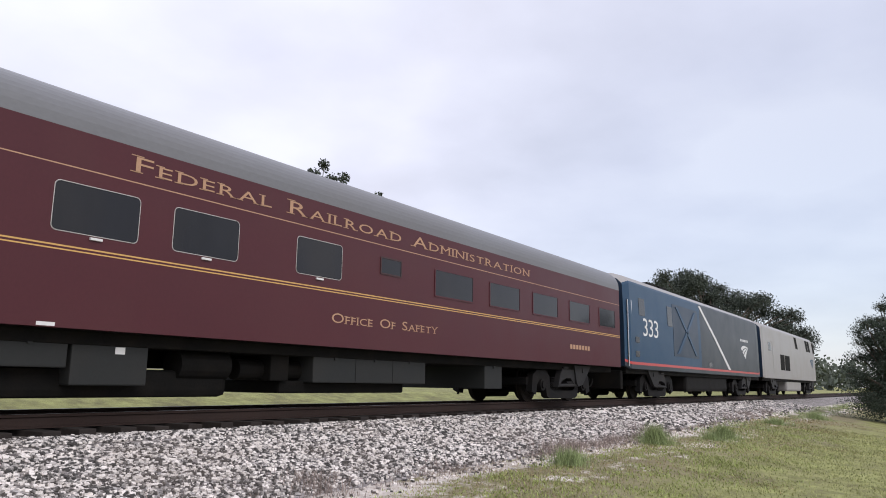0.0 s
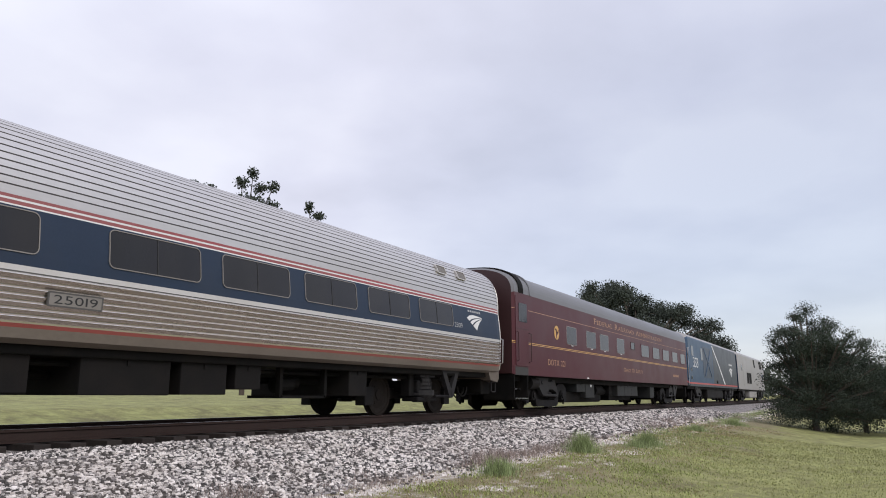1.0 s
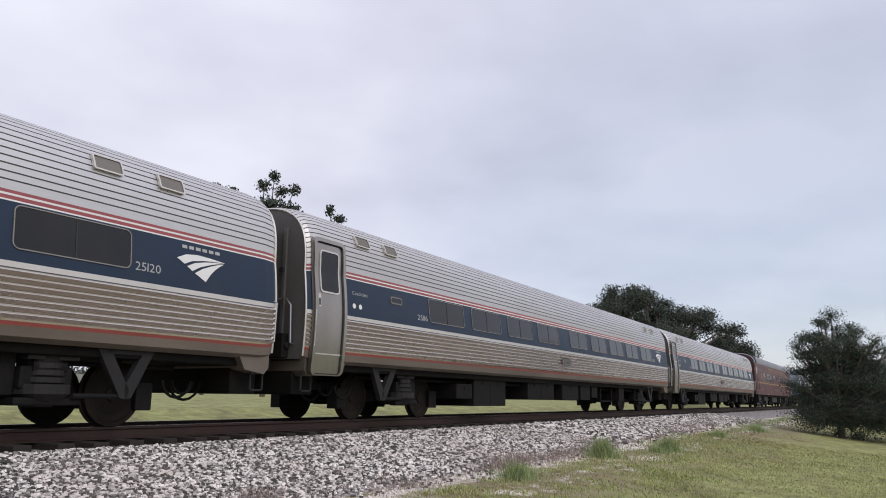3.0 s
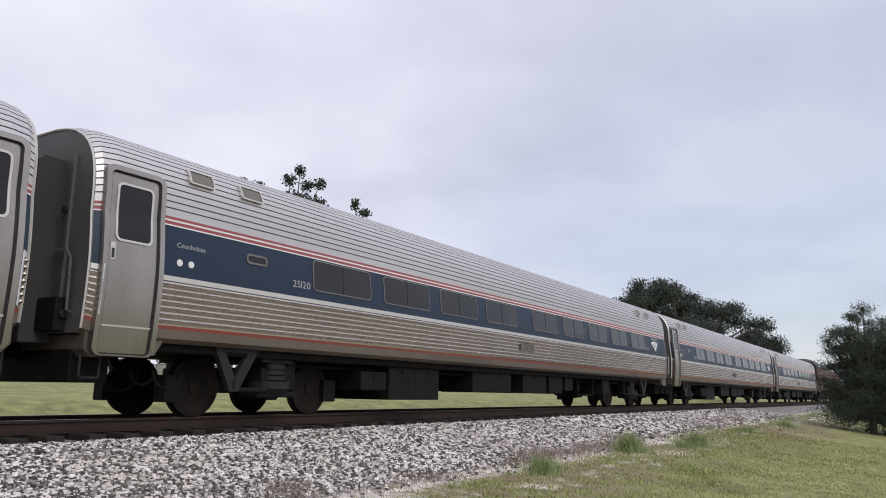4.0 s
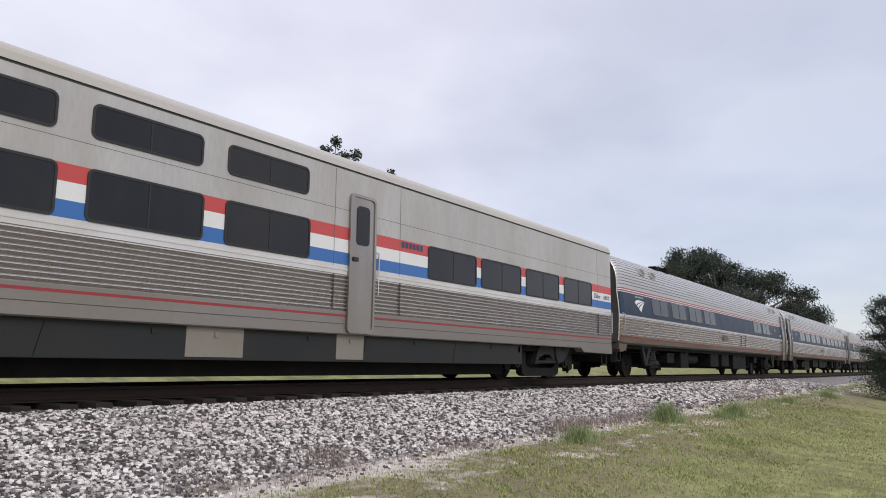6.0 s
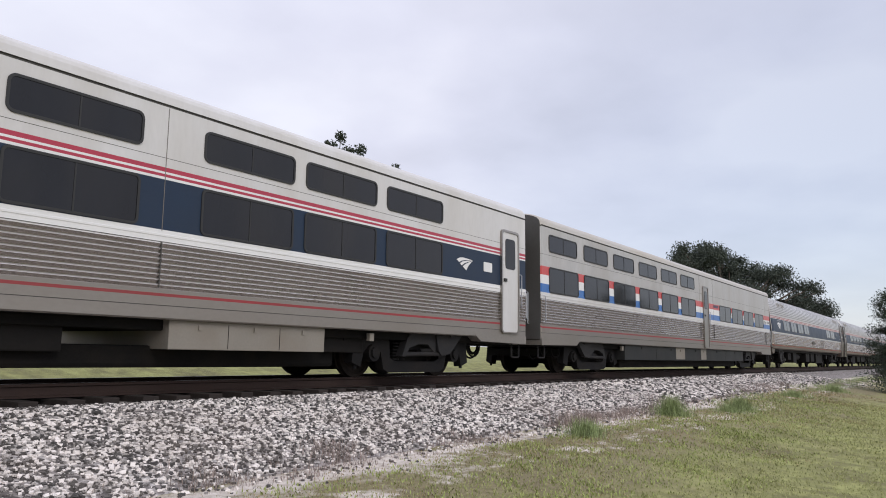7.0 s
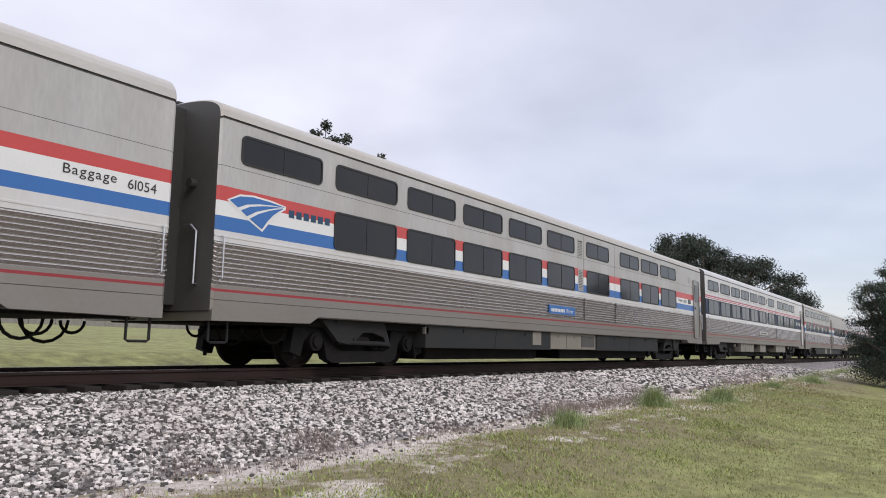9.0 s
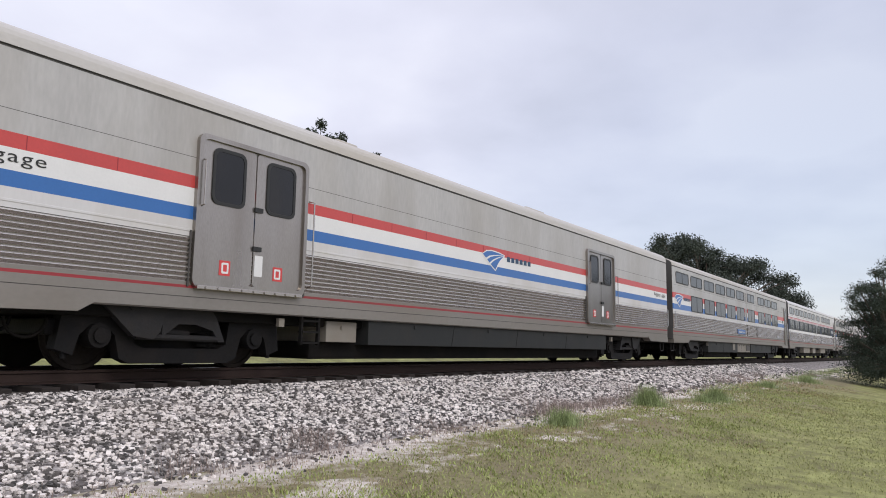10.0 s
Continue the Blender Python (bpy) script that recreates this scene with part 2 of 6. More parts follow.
def ground_material():
    """Lawn with worn, sandy and dry patches; pale sand gathers along the foot of the ballast."""
    m = bpy.data.materials.new("lawn_and_sand")
    m.use_nodes = True
    nt = m.node_tree
    n, l = nt.nodes.new, nt.links.new
    b = nt.nodes["Principled BSDF"]
    tc, sep = n("ShaderNodeTexCoord"), n("ShaderNodeSeparateXYZ")
    l(tc.outputs["Object"], sep.inputs[0])

    def tex(scale, detail=5, rough=0.6):
        t = n("ShaderNodeTexNoise")
        t.inputs["Scale"].default_value, t.inputs["Detail"].default_value, t.inputs["Roughness"].default_value = scale, detail, rough
        l(tc.outputs["Object"], t.inputs["Vector"])
        return t.outputs["Fac"]

    def ramp(src, stops):
        r = n("ShaderNodeValToRGB")
        e = r.color_ramp.elements
        e[0].position, e[0].color = stops[0][0], (*stops[0][1], 1)
        e[1].position, e[1].color = stops[-1][0], (*stops[-1][1], 1)
        for p, c in stops[1:-1]:
            e.new(p).color = (*c, 1)
        l(src, r.inputs[0])
        return r.outputs[0]

    def math_(op, a, b_, clamp=False):
        k = n("ShaderNodeMath"); k.operation, k.use_clamp = op, clamp
        for i, v in enumerate((a, b_)):
            if isinstance(v, (int, float)):
                k.inputs[i].default_value = v
            else:
                l(v, k.inputs[i])
        return k.outputs[0]

    def blend(fac, a, b_):
        k = n("ShaderNodeMix"); k.data_type = "RGBA"
        l(fac, k.inputs["Factor"]); l(a, k.inputs["A"]); l(b_, k.inputs["B"])
        return k.outputs["Result"]

    fine = tex(45, 4)
    grass = blend(math_("MULTIPLY", fine, 0.95), ramp(tex(0.8, 7, 0.65), [(0.34, (0.17, 0.155, 0.065)), (0.5, (0.27, 0.275, 0.095)), (0.66, (0.38, 0.40, 0.14))]), ramp(tex(2.4, 7, 0.72), [(0.38, (0.105, 0.085, 0.042)), (0.5, (0.23, 0.225, 0.082)), (0.62, (0.42, 0.42, 0.16))]))
    sand = ramp(tex(9), [(0.3, (0.50, 0.43, 0.375)), (0.7, (0.82, 0.75, 0.69))])
    dry = ramp(tex(14), [(0.3, (0.16, 0.125, 0.075)), (0.7, (0.30, 0.25, 0.15))])
    # distance from the foot of the ballast, roughened
    d = math_("ABSOLUTE", math_("SUBTRACT", sep.outputs["Y"], 6.0), 0)
    s_mask = math_("SUBTRACT", math_("ADD", math_("MULTIPLY", tex(0.55, 7, 0.7), 2.4), math_("MULTIPLY", tex(5, 4), 0.7)), math_("MULTIPLY", d, 0.95))
    s_mask = math_("MULTIPLY", math_("SUBTRACT", s_mask, 1.04), 3.0, True)
    d2 = math_("ABSOLUTE", math_("SUBTRACT", sep.outputs["Y"], 5.2), 0)
    r_mask = math_("SUBTRACT", math_("ADD", math_("MULTIPLY", tex(0.6, 6), 1.4), math_("MULTIPLY", tex(4, 4), 0.6)), math_("MULTIPLY", d2, 0.22))
    r_mask = math_("ADD", r_mask, math_("MULTIPLY", math_("MULTIPLY", math_("SUBTRACT", sep.outputs["X"], 20), 0.06, True), 0.08))
    r_mask = math_("MULTIPLY", math_("SUBTRACT", r_mask, 0.47), 3.0, True)
    # both belong to the near side of the line only
    # bare sandy scrapes on the bank
    d3 = math_("ABSOLUTE", math_("SUBTRACT", sep.outputs["Y"], 4.9), 0)
    b_mask = math_("SUBTRACT", math_("ADD", math_("MULTIPLY", tex(0.75, 6, 0.65), 2.0), math_("MULTIPLY", tex(3.2, 5), 0.8)), math_("MULTIPLY", d3, 0.55))
    b_mask = math_("MULTIPLY", math_("SUBTRACT", b_mask, 1.27), 4.0, True)
    b_mask = math_("MULTIPLY", b_mask, math_("GREATER_THAN", sep.outputs["X"], 2))
    near = math_("LESS_THAN", sep.outputs["Y"], 9.0)
    col = blend(math_("MULTIPLY", math_("MULTIPLY", r_mask, 0.8), near), grass, dry)
    col = blend(math_("MULTIPLY", s_mask, near), col, sand)
    col = blend(math_("MULTIPLY", b_mask, near), col, sand)
    l(col, b.inputs["Base Color"])
    b.inputs["Roughness"].default_value = 0.9
    bp = n("ShaderNodeBump"); bp.inputs["Strength"].default_value, bp.inputs["Distance"].default_value = 0.7, 0.03
    l(fine, bp.inputs["Height"]); l(bp.outputs[0], b.inputs["Normal"])
    return m


GROUND = ground_material()

# ---- helpers for meshes ----


def from_lists(name, verts, faces, mats, index=None, smooth=False):
    me = bpy.data.meshes.new(name)
    me.from_pydata(verts, [], faces)
    for m in mats:
        me.materials.append(m)
    if index is not None:
        me.polygons.foreach_set("material_index", index)
    if smooth:
        me.polygons.foreach_set("use_smooth", [True] * len(me.polygons))
    me.update()
    return me


def part(name, data, mat=None, parent=None, label=""):
    """Links a bmesh or mesh as one object under a thing or a part."""
    if isinstance(data, bmesh.types.BMesh):
        me = bpy.data.meshes.new(name)
        bmesh.ops.recalc_face_normals(data, faces=data.faces)
        data.to_mesh(me)
        data.free()
        data = me
    if mat and not data.materials:
        data.materials.append(mat)
    ob = new(name, data)
    ob.parent = parent
    return tagged(ob, label)


def box(bm, x0, x1, y0, y1, z0, z1, bevel=0.0):
    m = Matrix.LocRotScale(((x0 + x1) / 2, (y0 + y1) / 2, (z0 + z1) / 2), None, (abs(x1 - x0), abs(y1 - y0), abs(z1 - z0)))
    vs = bmesh.ops.create_cube(bm, size=1, matrix=m)["verts"]
    if bevel:
        es = {e for v in vs for e in v.link_edges}
        bmesh.ops.bevel(bm, geom=list(es), offset=bevel, segments=2, affect="EDGES", profile=0.6)
    return bm


def rod(bm, a, b, r, seg=8, r2=None):
    a, b = Vector(a), Vector(b)
    q = (b - a).to_track_quat("Z", "Y").to_matrix().to_4x4()
    bmesh.ops.create_cone(bm, cap_ends=True, segments=seg, radius1=r, radius2=r if r2 is None else r2, depth=(b - a).length, matrix=Matrix.Translation((a + b) / 2) @ q)
    return bm


def tube(bm, pts, r, seg=6):
    """A bent rod through the points, as one skin."""
    pts = [Vector(p) for p in pts]
    rings = []
    for i, p in enumerate(pts):
        d = (pts[min(i + 1, len(pts) - 1)] - pts[max(i - 1, 0)]).normalized()
        a = d.orthogonal().normalized() if i == 0 else (a - d * a.dot(d)).normalized()
        b = d.cross(a)
        rings.append([bm.verts.new(p + r * (a * math.cos(6.28318 * k / seg) + b * math.sin(6.28318 * k / seg))) for k in range(seg)])
    for s, t in zip(rings, rings[1:]):
        for k in range(seg):
            bm.faces.new((s[k], s[(k + 1) % seg], t[(k + 1) % seg], t[k]))
    bm.faces.new(rings[0][::-1])
    bm.faces.new(rings[-1])
    return bm


def slab(bm, outline, y0, y1):
    """A flat shape given in x and z, with thickness from y0 to y1."""
    f = [bm.verts.new((x, y0, z)) for x, z in outline]
    g = [bm.verts.new((x, y1, z)) for x, z in outline]
    n = len(f)
    bm.faces.new(f)
    bm.faces.new(g[::-1])
    for i in range(n):
        bm.faces.new((f[i], g[i], g[(i + 1) % n], f[(i + 1) % n]))
    return bm


def rounded(x0, z0, x1, z1, r, n=4):
    """A rectangle with round corners; its upright edges are divided so that plates can follow a curved side."""
    pts = []
    mid = 9
    for cx, cz, a0 in ((x1 - r, z1 - r, 0), (x0 + r, z1 - r, 90), (x0 + r, z0 + r, 180), (x1 - r, z0 + r, 270)):
        for i in range(n + 1):
            a = radians(a0 + 90 * i / n)
            pts.append((cx + r * math.cos(a), cz + r * math.sin(a)))
        if a0 == 90:
            pts += [(x0, z1 - r + (z0 + 2 * r - z1) * k / mid) for k in range(1, mid)]
        if a0 == 270:
            pts += [(x1, z0 + r + (z1 - 2 * r - z0) * k / mid) for k in range(1, mid)]
    return pts


def on_side(bm_outline, wall, out, thick, sign=-1):
    """A plate that follows the carriage side: wall(z) is the half width there."""
    bm = bmesh.new()
    zs = sorted({round(z, 4) for _, z in bm_outline})
    levels = []
    for lo, hi in zip(zs, zs[1:]):
        k = max(1, math.ceil((hi - lo) / 0.12))
        levels += [lo + (hi - lo) * i / k for i in range(k)]
    levels.append(zs[-1])
    rows = []
    n = len(bm_outline)
    for z in levels:                             # the span of the outline at this height
        xs = []
        for i in range(n):
            (xa, za), (xb, zb) = bm_outline[i], bm_outline[(i + 1) % n]
            if abs(za - z) < 1e-4:
                xs.append(xa)
            if (za - z) * (zb - z) < 0:
                xs.append(xa + (xb - xa) * (z - za) / (zb - za))
        y = sign * (wall(z) + out)
        rows.append([bm.verts.new(p) for p in ((min(xs), y, z), (min(xs), y + sign * thick, z), (max(xs) + 1e-5, y + sign * thick, z), (max(xs) + 1e-5, y, z))])
    for r, s in zip(rows, rows[1:]):
        for i in range(3):
            bm.faces.new((r[i], r[i + 1], s[i + 1], s[i]))
    bm.faces.new(rows[0])
    bm.faces.new(rows[-1][::-1])
    return bm


def ring_on_side(outer, inner, wall, out, thick, sign=-1):
    bm = bmesh.new()
    n = len(outer)
    rows = []
    for pts, o in ((outer, out), (outer, out + thick), (inner, out + thick), (inner, out)):
        rows.append([bm.verts.new((x, sign * (wall(z) + o), z)) for x, z in pts])
    for r, s in ((0, 1), (1, 2), (2, 3)):
        for i in range(n):
            j = (i + 1) % n
            bm.faces.new((rows[r][i], rows[r][j], rows[s][j], rows[s][i]))
    return bm


def window(car, wall, x0, z0, x1, z1, r=0.09, frame_mat=None, frame_w=0.03, split=True, proud=0.014, glass=None):
    for sign in (-1, 1):
        w = part("window", ring_on_side(rounded(x0, z0, x1, z1, r), rounded(x0 + frame_w, z0 + frame_w, x1 - frame_w, z1 - frame_w, max(0.01, r - frame_w)), wall, 0.0, proud, sign), frame_mat or RUBBER, car)
        part("pane", on_side(rounded(x0 + frame_w * 0.6, z0 + frame_w * 0.6, x1 - frame_w * 0.6, z1 - frame_w * 0.6, max(0.01, r - frame_w * 0.6)), wall, 0.0, 0.006, sign), glass or GLASS, w, "dark tinted glass pane")
        if split:
            xm = (x0 + x1) / 2
            part("mullion", on_side([(xm - 0.011, z0 + frame_w), (xm + 0.011, z0 + frame_w), (xm + 0.011, z1 - frame_w), (xm - 0.011, z1 - frame_w)], wall, 0.006, 0.006, sign), RUBBER, w)


# feet of the capitals' stems, as shares of the width; negative ones stand at the top (-2 is the left edge)
SERIFS = {"F": (0.06, -2.06), "E": (0.06, -2.06), "D": (0.06, -2.06), "R": (0.06, 0.95, -2.06), "A": (0.02, 0.98), "L": (0.06, -2.06), "I": (0.5, -0.5), "M": (0.05, 0.95, -2.05, -0.95), "N": (0.06, -2.06, -0.94), "T": (0.5,), "Y": (0.5, -2.05, -0.95)}


def lettering(text, x0, x1, z0, height, wall, mat, car, name="lettering", out=0.006, spaced=1.0, caps=False):
    """Raised flat letters on the side nearest the lawn, fitted between x0 and x1."""
    size, words = 1.0, text.split()
    verts, faces, cursor, groups = [], [], 0.0, [0]
    for w, word in enumerate(words):
        cursor += 0.42 if w else 0.0
        for k, ch in enumerate(word):            # with caps: large first letters, small capitals after them
            size = 0.74 if caps and k else 1.0
            cu = bpy.data.curves.new("letters", "FONT")
            cu.body, cu.size, cu.resolution_u = ch, size, 3
            tmp = bpy.data.objects.new("letters", cu)
            scene.collection.objects.link(tmp)
            me = bpy.data.meshes.new_from_object(tmp)
            bpy.data.objects.remove(tmp)
            base = len(verts)
            xs = [v.co.x for v in me.vertices]
            wide = max(xs) - min(xs)
            verts += [(v.co.x - min(xs) + cursor, v.co.y) for v in me.vertices]
            faces += [[base + i for i in p.vertices] for p in me.polygons]
            cap = 0.72 * size
            for foot in SERIFS.get(ch, ()) if caps else ():
                x, at_top = cursor + (abs(foot) % 2) * wide, foot < 0
                z = cap if at_top else 0.0
                q = len(verts)
                verts += [(x - 0.13 * size, z - 0.02), (x + 0.13 * size, z - 0.02), (x + 0.13 * size, z + 0.02), (x - 0.13 * size, z + 0.02)]
                faces.append([q, q + 1, q + 2, q + 3])
            groups.append(len(verts))
            cursor += wide + 0.09 * spaced
    xa, xb = min(v[0] for v in verts), max(v[0] for v in verts)
    ya, yb = min(v[1] for v in verts), max(v[1] for v in verts)
    pts = []
    for x, y in verts:
        z = z0 + (y - ya) / (yb - ya) * height
        pts.append((x0 + (x - xa) / (xb - xa) * (x1 - x0), -(wall(z) + out), z))
    for a, b in zip(groups, groups[1:]):         # one part for each letter
        part(name, from_lists(name, pts[a:b], [[i - a for i in f] for f in faces if a <= f[0] < b], [mat]), None, car)


def bars(car, wall, x0, x1, z0, height, mat, count, name="small_writing"):
    """Writing too small to read: plain bars of its size."""
    bm = bmesh.new()
    w = (x1 - x0) / count
    for i in range(count):
        a = x0 + i * w
        vs = [(a, z0), (a + w * 0.72, z0), (a + w * 0.72, z0 + height), (a, z0 + height)]
        bm.faces.new([bm.verts.new((x, -(wall(z) + 0.006), z)) for x, z in vs])
    return part(name, bm, mat, car)


WING = (([(-0.50, 0.0), (-0.32, 0.09), (-0.1, 0.12), (0.2, 0.105), (0.50, 0.07)], [(-0.35, -0.09), (-0.2, -0.015), (0.02, 0.03), (0.25, 0.055), (0.50, 0.065)]),
        ([(-0.30, -0.125), (-0.14, -0.04), (0.08, 0.012), (0.28, 0.042), (0.47, 0.055)], [(-0.19, -0.20), (-0.03, -0.10), (0.16, -0.03), (0.32, 0.02), (0.47, 0.05)]),
        ([(-0.14, -0.23), (0.02, -0.125), (0.20, -0.045), (0.34, 0.005), (0.47, 0.04)], [(0.09, -0.36), (0.19, -0.21), (0.29, -0.10), (0.39, -0.02), (0.47, 0.03)]))


def swoosh(car, wall, xc, zc, size, mat, backing=None):
    """The operator's mark as three plain sail-shaped bands that run together towards a tip."""
    tall = 0.88
    if backing:
        edge = [(-0.54, 0.0), (-0.33, 0.12), (-0.08, 0.15), (0.25, 0.13), (0.53, 0.085), (0.52, 0.03), (0.33, -0.10), (0.10, -0.40), (-0.17, -0.25), (-0.37, -0.12)]
        bm = bmesh.new()
        bm.faces.new([bm.verts.new((xc + size * x, -(wall(zc) + 0.005), zc + size * tall * (z + 0.1))) for x, z in edge])
        part("emblem_backing", bm, backing, car)
    for k, (top, low) in enumerate(WING):
        bm = bmesh.new()
        t, w = ([bm.verts.new((xc + size * x, -(wall(zc + size * tall * (z + 0.1)) + 0.008), zc + size * tall * (z + 0.1))) for x, z in line] for line in (top, low))
        for i in range(4):
            bm.faces.new((t[i], w[i], w[i + 1], t[i + 1]))
        part("emblem_band", bm, mat, car)


# ---- the line ----


def foot_z(x):
    """Height of the ground at the foot of the ballast; it rises slowly along the line."""
    u = min(1.0, max(0.0, (x - 4) / 50))
    return -0.92 + 0.40 * u * (2 - u)


def ground_z(x, y):
    if y < 6.4:
        f = foot_z(x)
        u = min(1.0, max(0.0, (6.4 - y) / 6.6))
        s = u * u * (3 - 2 * u)
        z = f + (-1.22 - f) * s
        return z + 0.035 * noise.noise((x * 0.5, y * 0.5, 0.3)) * min(1, (6.6 - y))
    if y < 14.2:
        return foot_z(x) - 0.02
    d = y - 14.2
    base = foot_z(x) * max(0.0, 1 - d / 4)
    return base + min(d, 4) * 0.02 + 0.026 * max(0, d - 4) * (1 if d < 130 else 130 / d) + 0.10 * noise.noise((x * 0.06, y * 0.06, 2.0)) * min(1, d / 8)


def axis_steps(lo, hi, fine_lo, fine_hi, step):
    vals = list(np.arange(fine_lo, fine_hi + 1e-6, step))
    s, v = step, fine_hi
    while v < hi:
        s *= 1.25; v += s; vals.append(min(v, hi))
    s, v = step, fine_lo
    while v > lo:
        s *= 1.25; v -= s; vals.insert(0, max(v, lo))
    return vals


def make_ground():
    xs = axis_steps(-1500, 2500, -8, 44, 0.35)
    ys = axis_steps(-1500, 2500, -6, 16, 0.3)
    verts = [(x, y, ground_z(x, y)) for y in ys for x in xs]
    w = len(xs)
    faces = [(j * w + i, j * w + i + 1, (j + 1) * w + i + 1, (j + 1) * w + i) for j in range(len(ys) - 1) for i in range(w - 1)]
    ob = new("ground", from_lists("ground", verts, faces, [GROUND], smooth=True))
    tagged(ob, "mown grass with sandy worn patches beside the ballast", "lawn", kind="structure")


make_ground()

BED = [(6.3, None), (7.4, None), (8.45, -0.33), (8.85, -0.27), (9.2, -0.26), (10.3, -0.25), (11.4, -0.26), (12.1, -0.30), (13.2, None), (14.2, None)]


def bed_z(x, y):
    f = foot_z(x)
    if y < 8.45:
        u = (y - 6.3) / 2.15
        return f - 0.03 + (-0.33 - f + 0.03) * (u ** 0.92)
    if y > 12.1:
        u = (14.2 - y) / 2.1
        return f - 0.03 + (-0.30 - f + 0.03) * u
    return -0.30 + 0.04 * min(1, (y - 8.45) / 0.5)


def make_ballast():
    xs = axis_steps(-500, 1200, -6, 46, 0.25)
    ys = list(np.arange(6.3, 14.21, 0.22))
    verts = [(x, y, bed_z(x, y) + 0.02 * noise.noise((x * 3, y * 3, 0))) for y in ys for x in xs]
    w = len(xs)
    faces = [(j * w + i, j * w + i + 1, (j + 1) * w + i + 1, (j + 1) * w + i) for j in range(len(ys) - 1) for i in range(w - 1)]
    ob = new("ballast_bed", from_lists("ballast_bed", verts, faces, [BALLAST_FAR], smooth=True))
    tagged(ob, "sloping bed of crushed pale grey stone under the track", "ballast", kind="structure")
    # loose stones, thinning with distance
    rng = np.random.default_rng(5)
    cube = np.array([(x, y, z) for x in (-1, 1) for y in (-1, 1) for z in (-1, 1)], float)
    quads = np.array([(0, 1, 3, 2), (4, 6, 7, 5), (0, 4, 5, 1), (2, 3, 7, 6), (0, 2, 6, 4), (1, 5, 7, 3)])
    all_v, all_f = [], []
    for x0, x1, count, size in ((-3.0, 9, 27000, 0.0185), (9, 20, 20000, 0.0225), (20, 46, 12000, 0.036)):
        px = rng.uniform(x0, x1, count)
        py = 6.42 + 2.58 * rng.power(1.25, count)
        py = np.where(rng.random(count) < 0.03, rng.normal(6.2, 0.25, count), py)
        for x, y in zip(px, py):
            s = size * rng.uniform(0.6, 1.5)
            v = cube * rng.uniform(0.55, 1.0, (8, 3)) * s * rng.uniform((0.8, 0.7, 0.5), (1.4, 1.1, 0.9))
            a, b = rng.uniform(0, 6.283), rng.uniform(-0.7, 0.7)
            ca, sa, cb, sb = math.cos(a), math.sin(a), math.cos(b), math.sin(b)
            rot = np.array([(ca, -sa, 0), (sa, ca, 0), (0, 0, 1)]) @ np.array([(1, 0, 0), (0, cb, -sb), (0, sb, cb)])
            z = bed_z(x, y) if y > 6.3 else ground_z(x, y)
            all_f.append(quads + len(all_v) * 8)
            all_v.append(v @ rot.T + (x, y, z + s * 0.35))
    ob = new("ballast_stones", from_lists("ballast_stones", np.concatenate(all_v).tolist(), np.concatenate(all_f).tolist(), [STONE]))
    tagged(ob, "loose angular grey and white ballast stones", "ballast", kind="stuff")


def far_ballast_material():
    m = bpy.data.materials.new("ballast_mass")
    m.use_nodes = True
    nt = m.node_tree
    n, l = nt.nodes.new, nt.links.new
    b = nt.nodes["Principled BSDF"]
    tc = n("ShaderNodeTexCoord")
    vor = n("ShaderNodeTexVoronoi"); vor.inputs["Scale"].default_value = 19
    big = n("ShaderNodeTexNoise"); big.inputs["Scale"].default_value = 0.7; big.inputs["Detail"].default_value = 5
    for t in (vor, big):
        l(tc.outputs["Object"], t.inputs["Vector"])
    sep = n("ShaderNodeSeparateColor"); l(vor.outputs["Color"], sep.inputs[0])
    ramp = n("ShaderNodeValToRGB")
    e = ramp.color_ramp.elements
    e[0].position, e[0].color = 0.0, (0.07, 0.062, 0.058, 1)
    e[1].position, e[1].color = 1.0, (0.52, 0.49, 0.475, 1)
    e.new(0.45).color = (0.30, 0.27, 0.26, 1)
    l(sep.outputs[0], ramp.inputs[0])
    mx = n("ShaderNodeMix"); mx.data_type = "RGBA"; mx.blend_type = "MULTIPLY"; mx.inputs["Factor"].default_value = 0.6
    r2 = n("ShaderNodeValToRGB"); r2.color_ramp.elements[0].position, r2.color_ramp.elements[0].color = 0.3, (0.70, 0.64, 0.59, 1)
    r2.color_ramp.elements[1].position = 0.65
    l(big.outputs["Fac"], r2.inputs[0]); l(ramp.outputs[0], mx.inputs["A"]); l(r2.outputs[0], mx.inputs["B"])
    l(mx.outputs["Result"], b.inputs["Base Color"])
    b.inputs["Roughness"].default_value = 0.9
    bp = n("ShaderNodeBump"); bp.inputs["Strength"].default_value, bp.inputs["Distance"].default_value = 1.0, 0.04; bp.invert = True
    l(vor.outputs["Distance"], bp.inputs["Height"]); l(bp.outputs[0], b.inputs["Normal"])
    return m


BALLAST_FAR = far_ballast_material()
make_ballast()


def make_rails():
    half = [(0.076, -0.172), (0.076, -0.160), (0.012, -0.140), (0.009, -0.045), (0.036, -0.035), (0.036, -0.006), (0.028, 0.0)]
    prof = half + [(-y, z) for y, z in half[::-1]]
    n = len(prof)
    for yc in (TRACK_Y - 0.755, TRACK_Y + 0.755):
        xs = [-400, 900]
        verts = [(x, yc + y, z) for x in xs for y, z in prof]
        faces = [(i, (i + 1) % n, n + (i + 1) % n, n + i) for i in range(n)]
        idx = [1 if i == len(half) - 1 else 0 for i in range(n)]
        ob = new("rail", from_lists("rail", verts, faces, [RAIL, RAIL_TOP], idx))
        tagged(ob, "rusty brown steel rail with a worn top", "rail", "rails of the track", "structure")


make_rails()


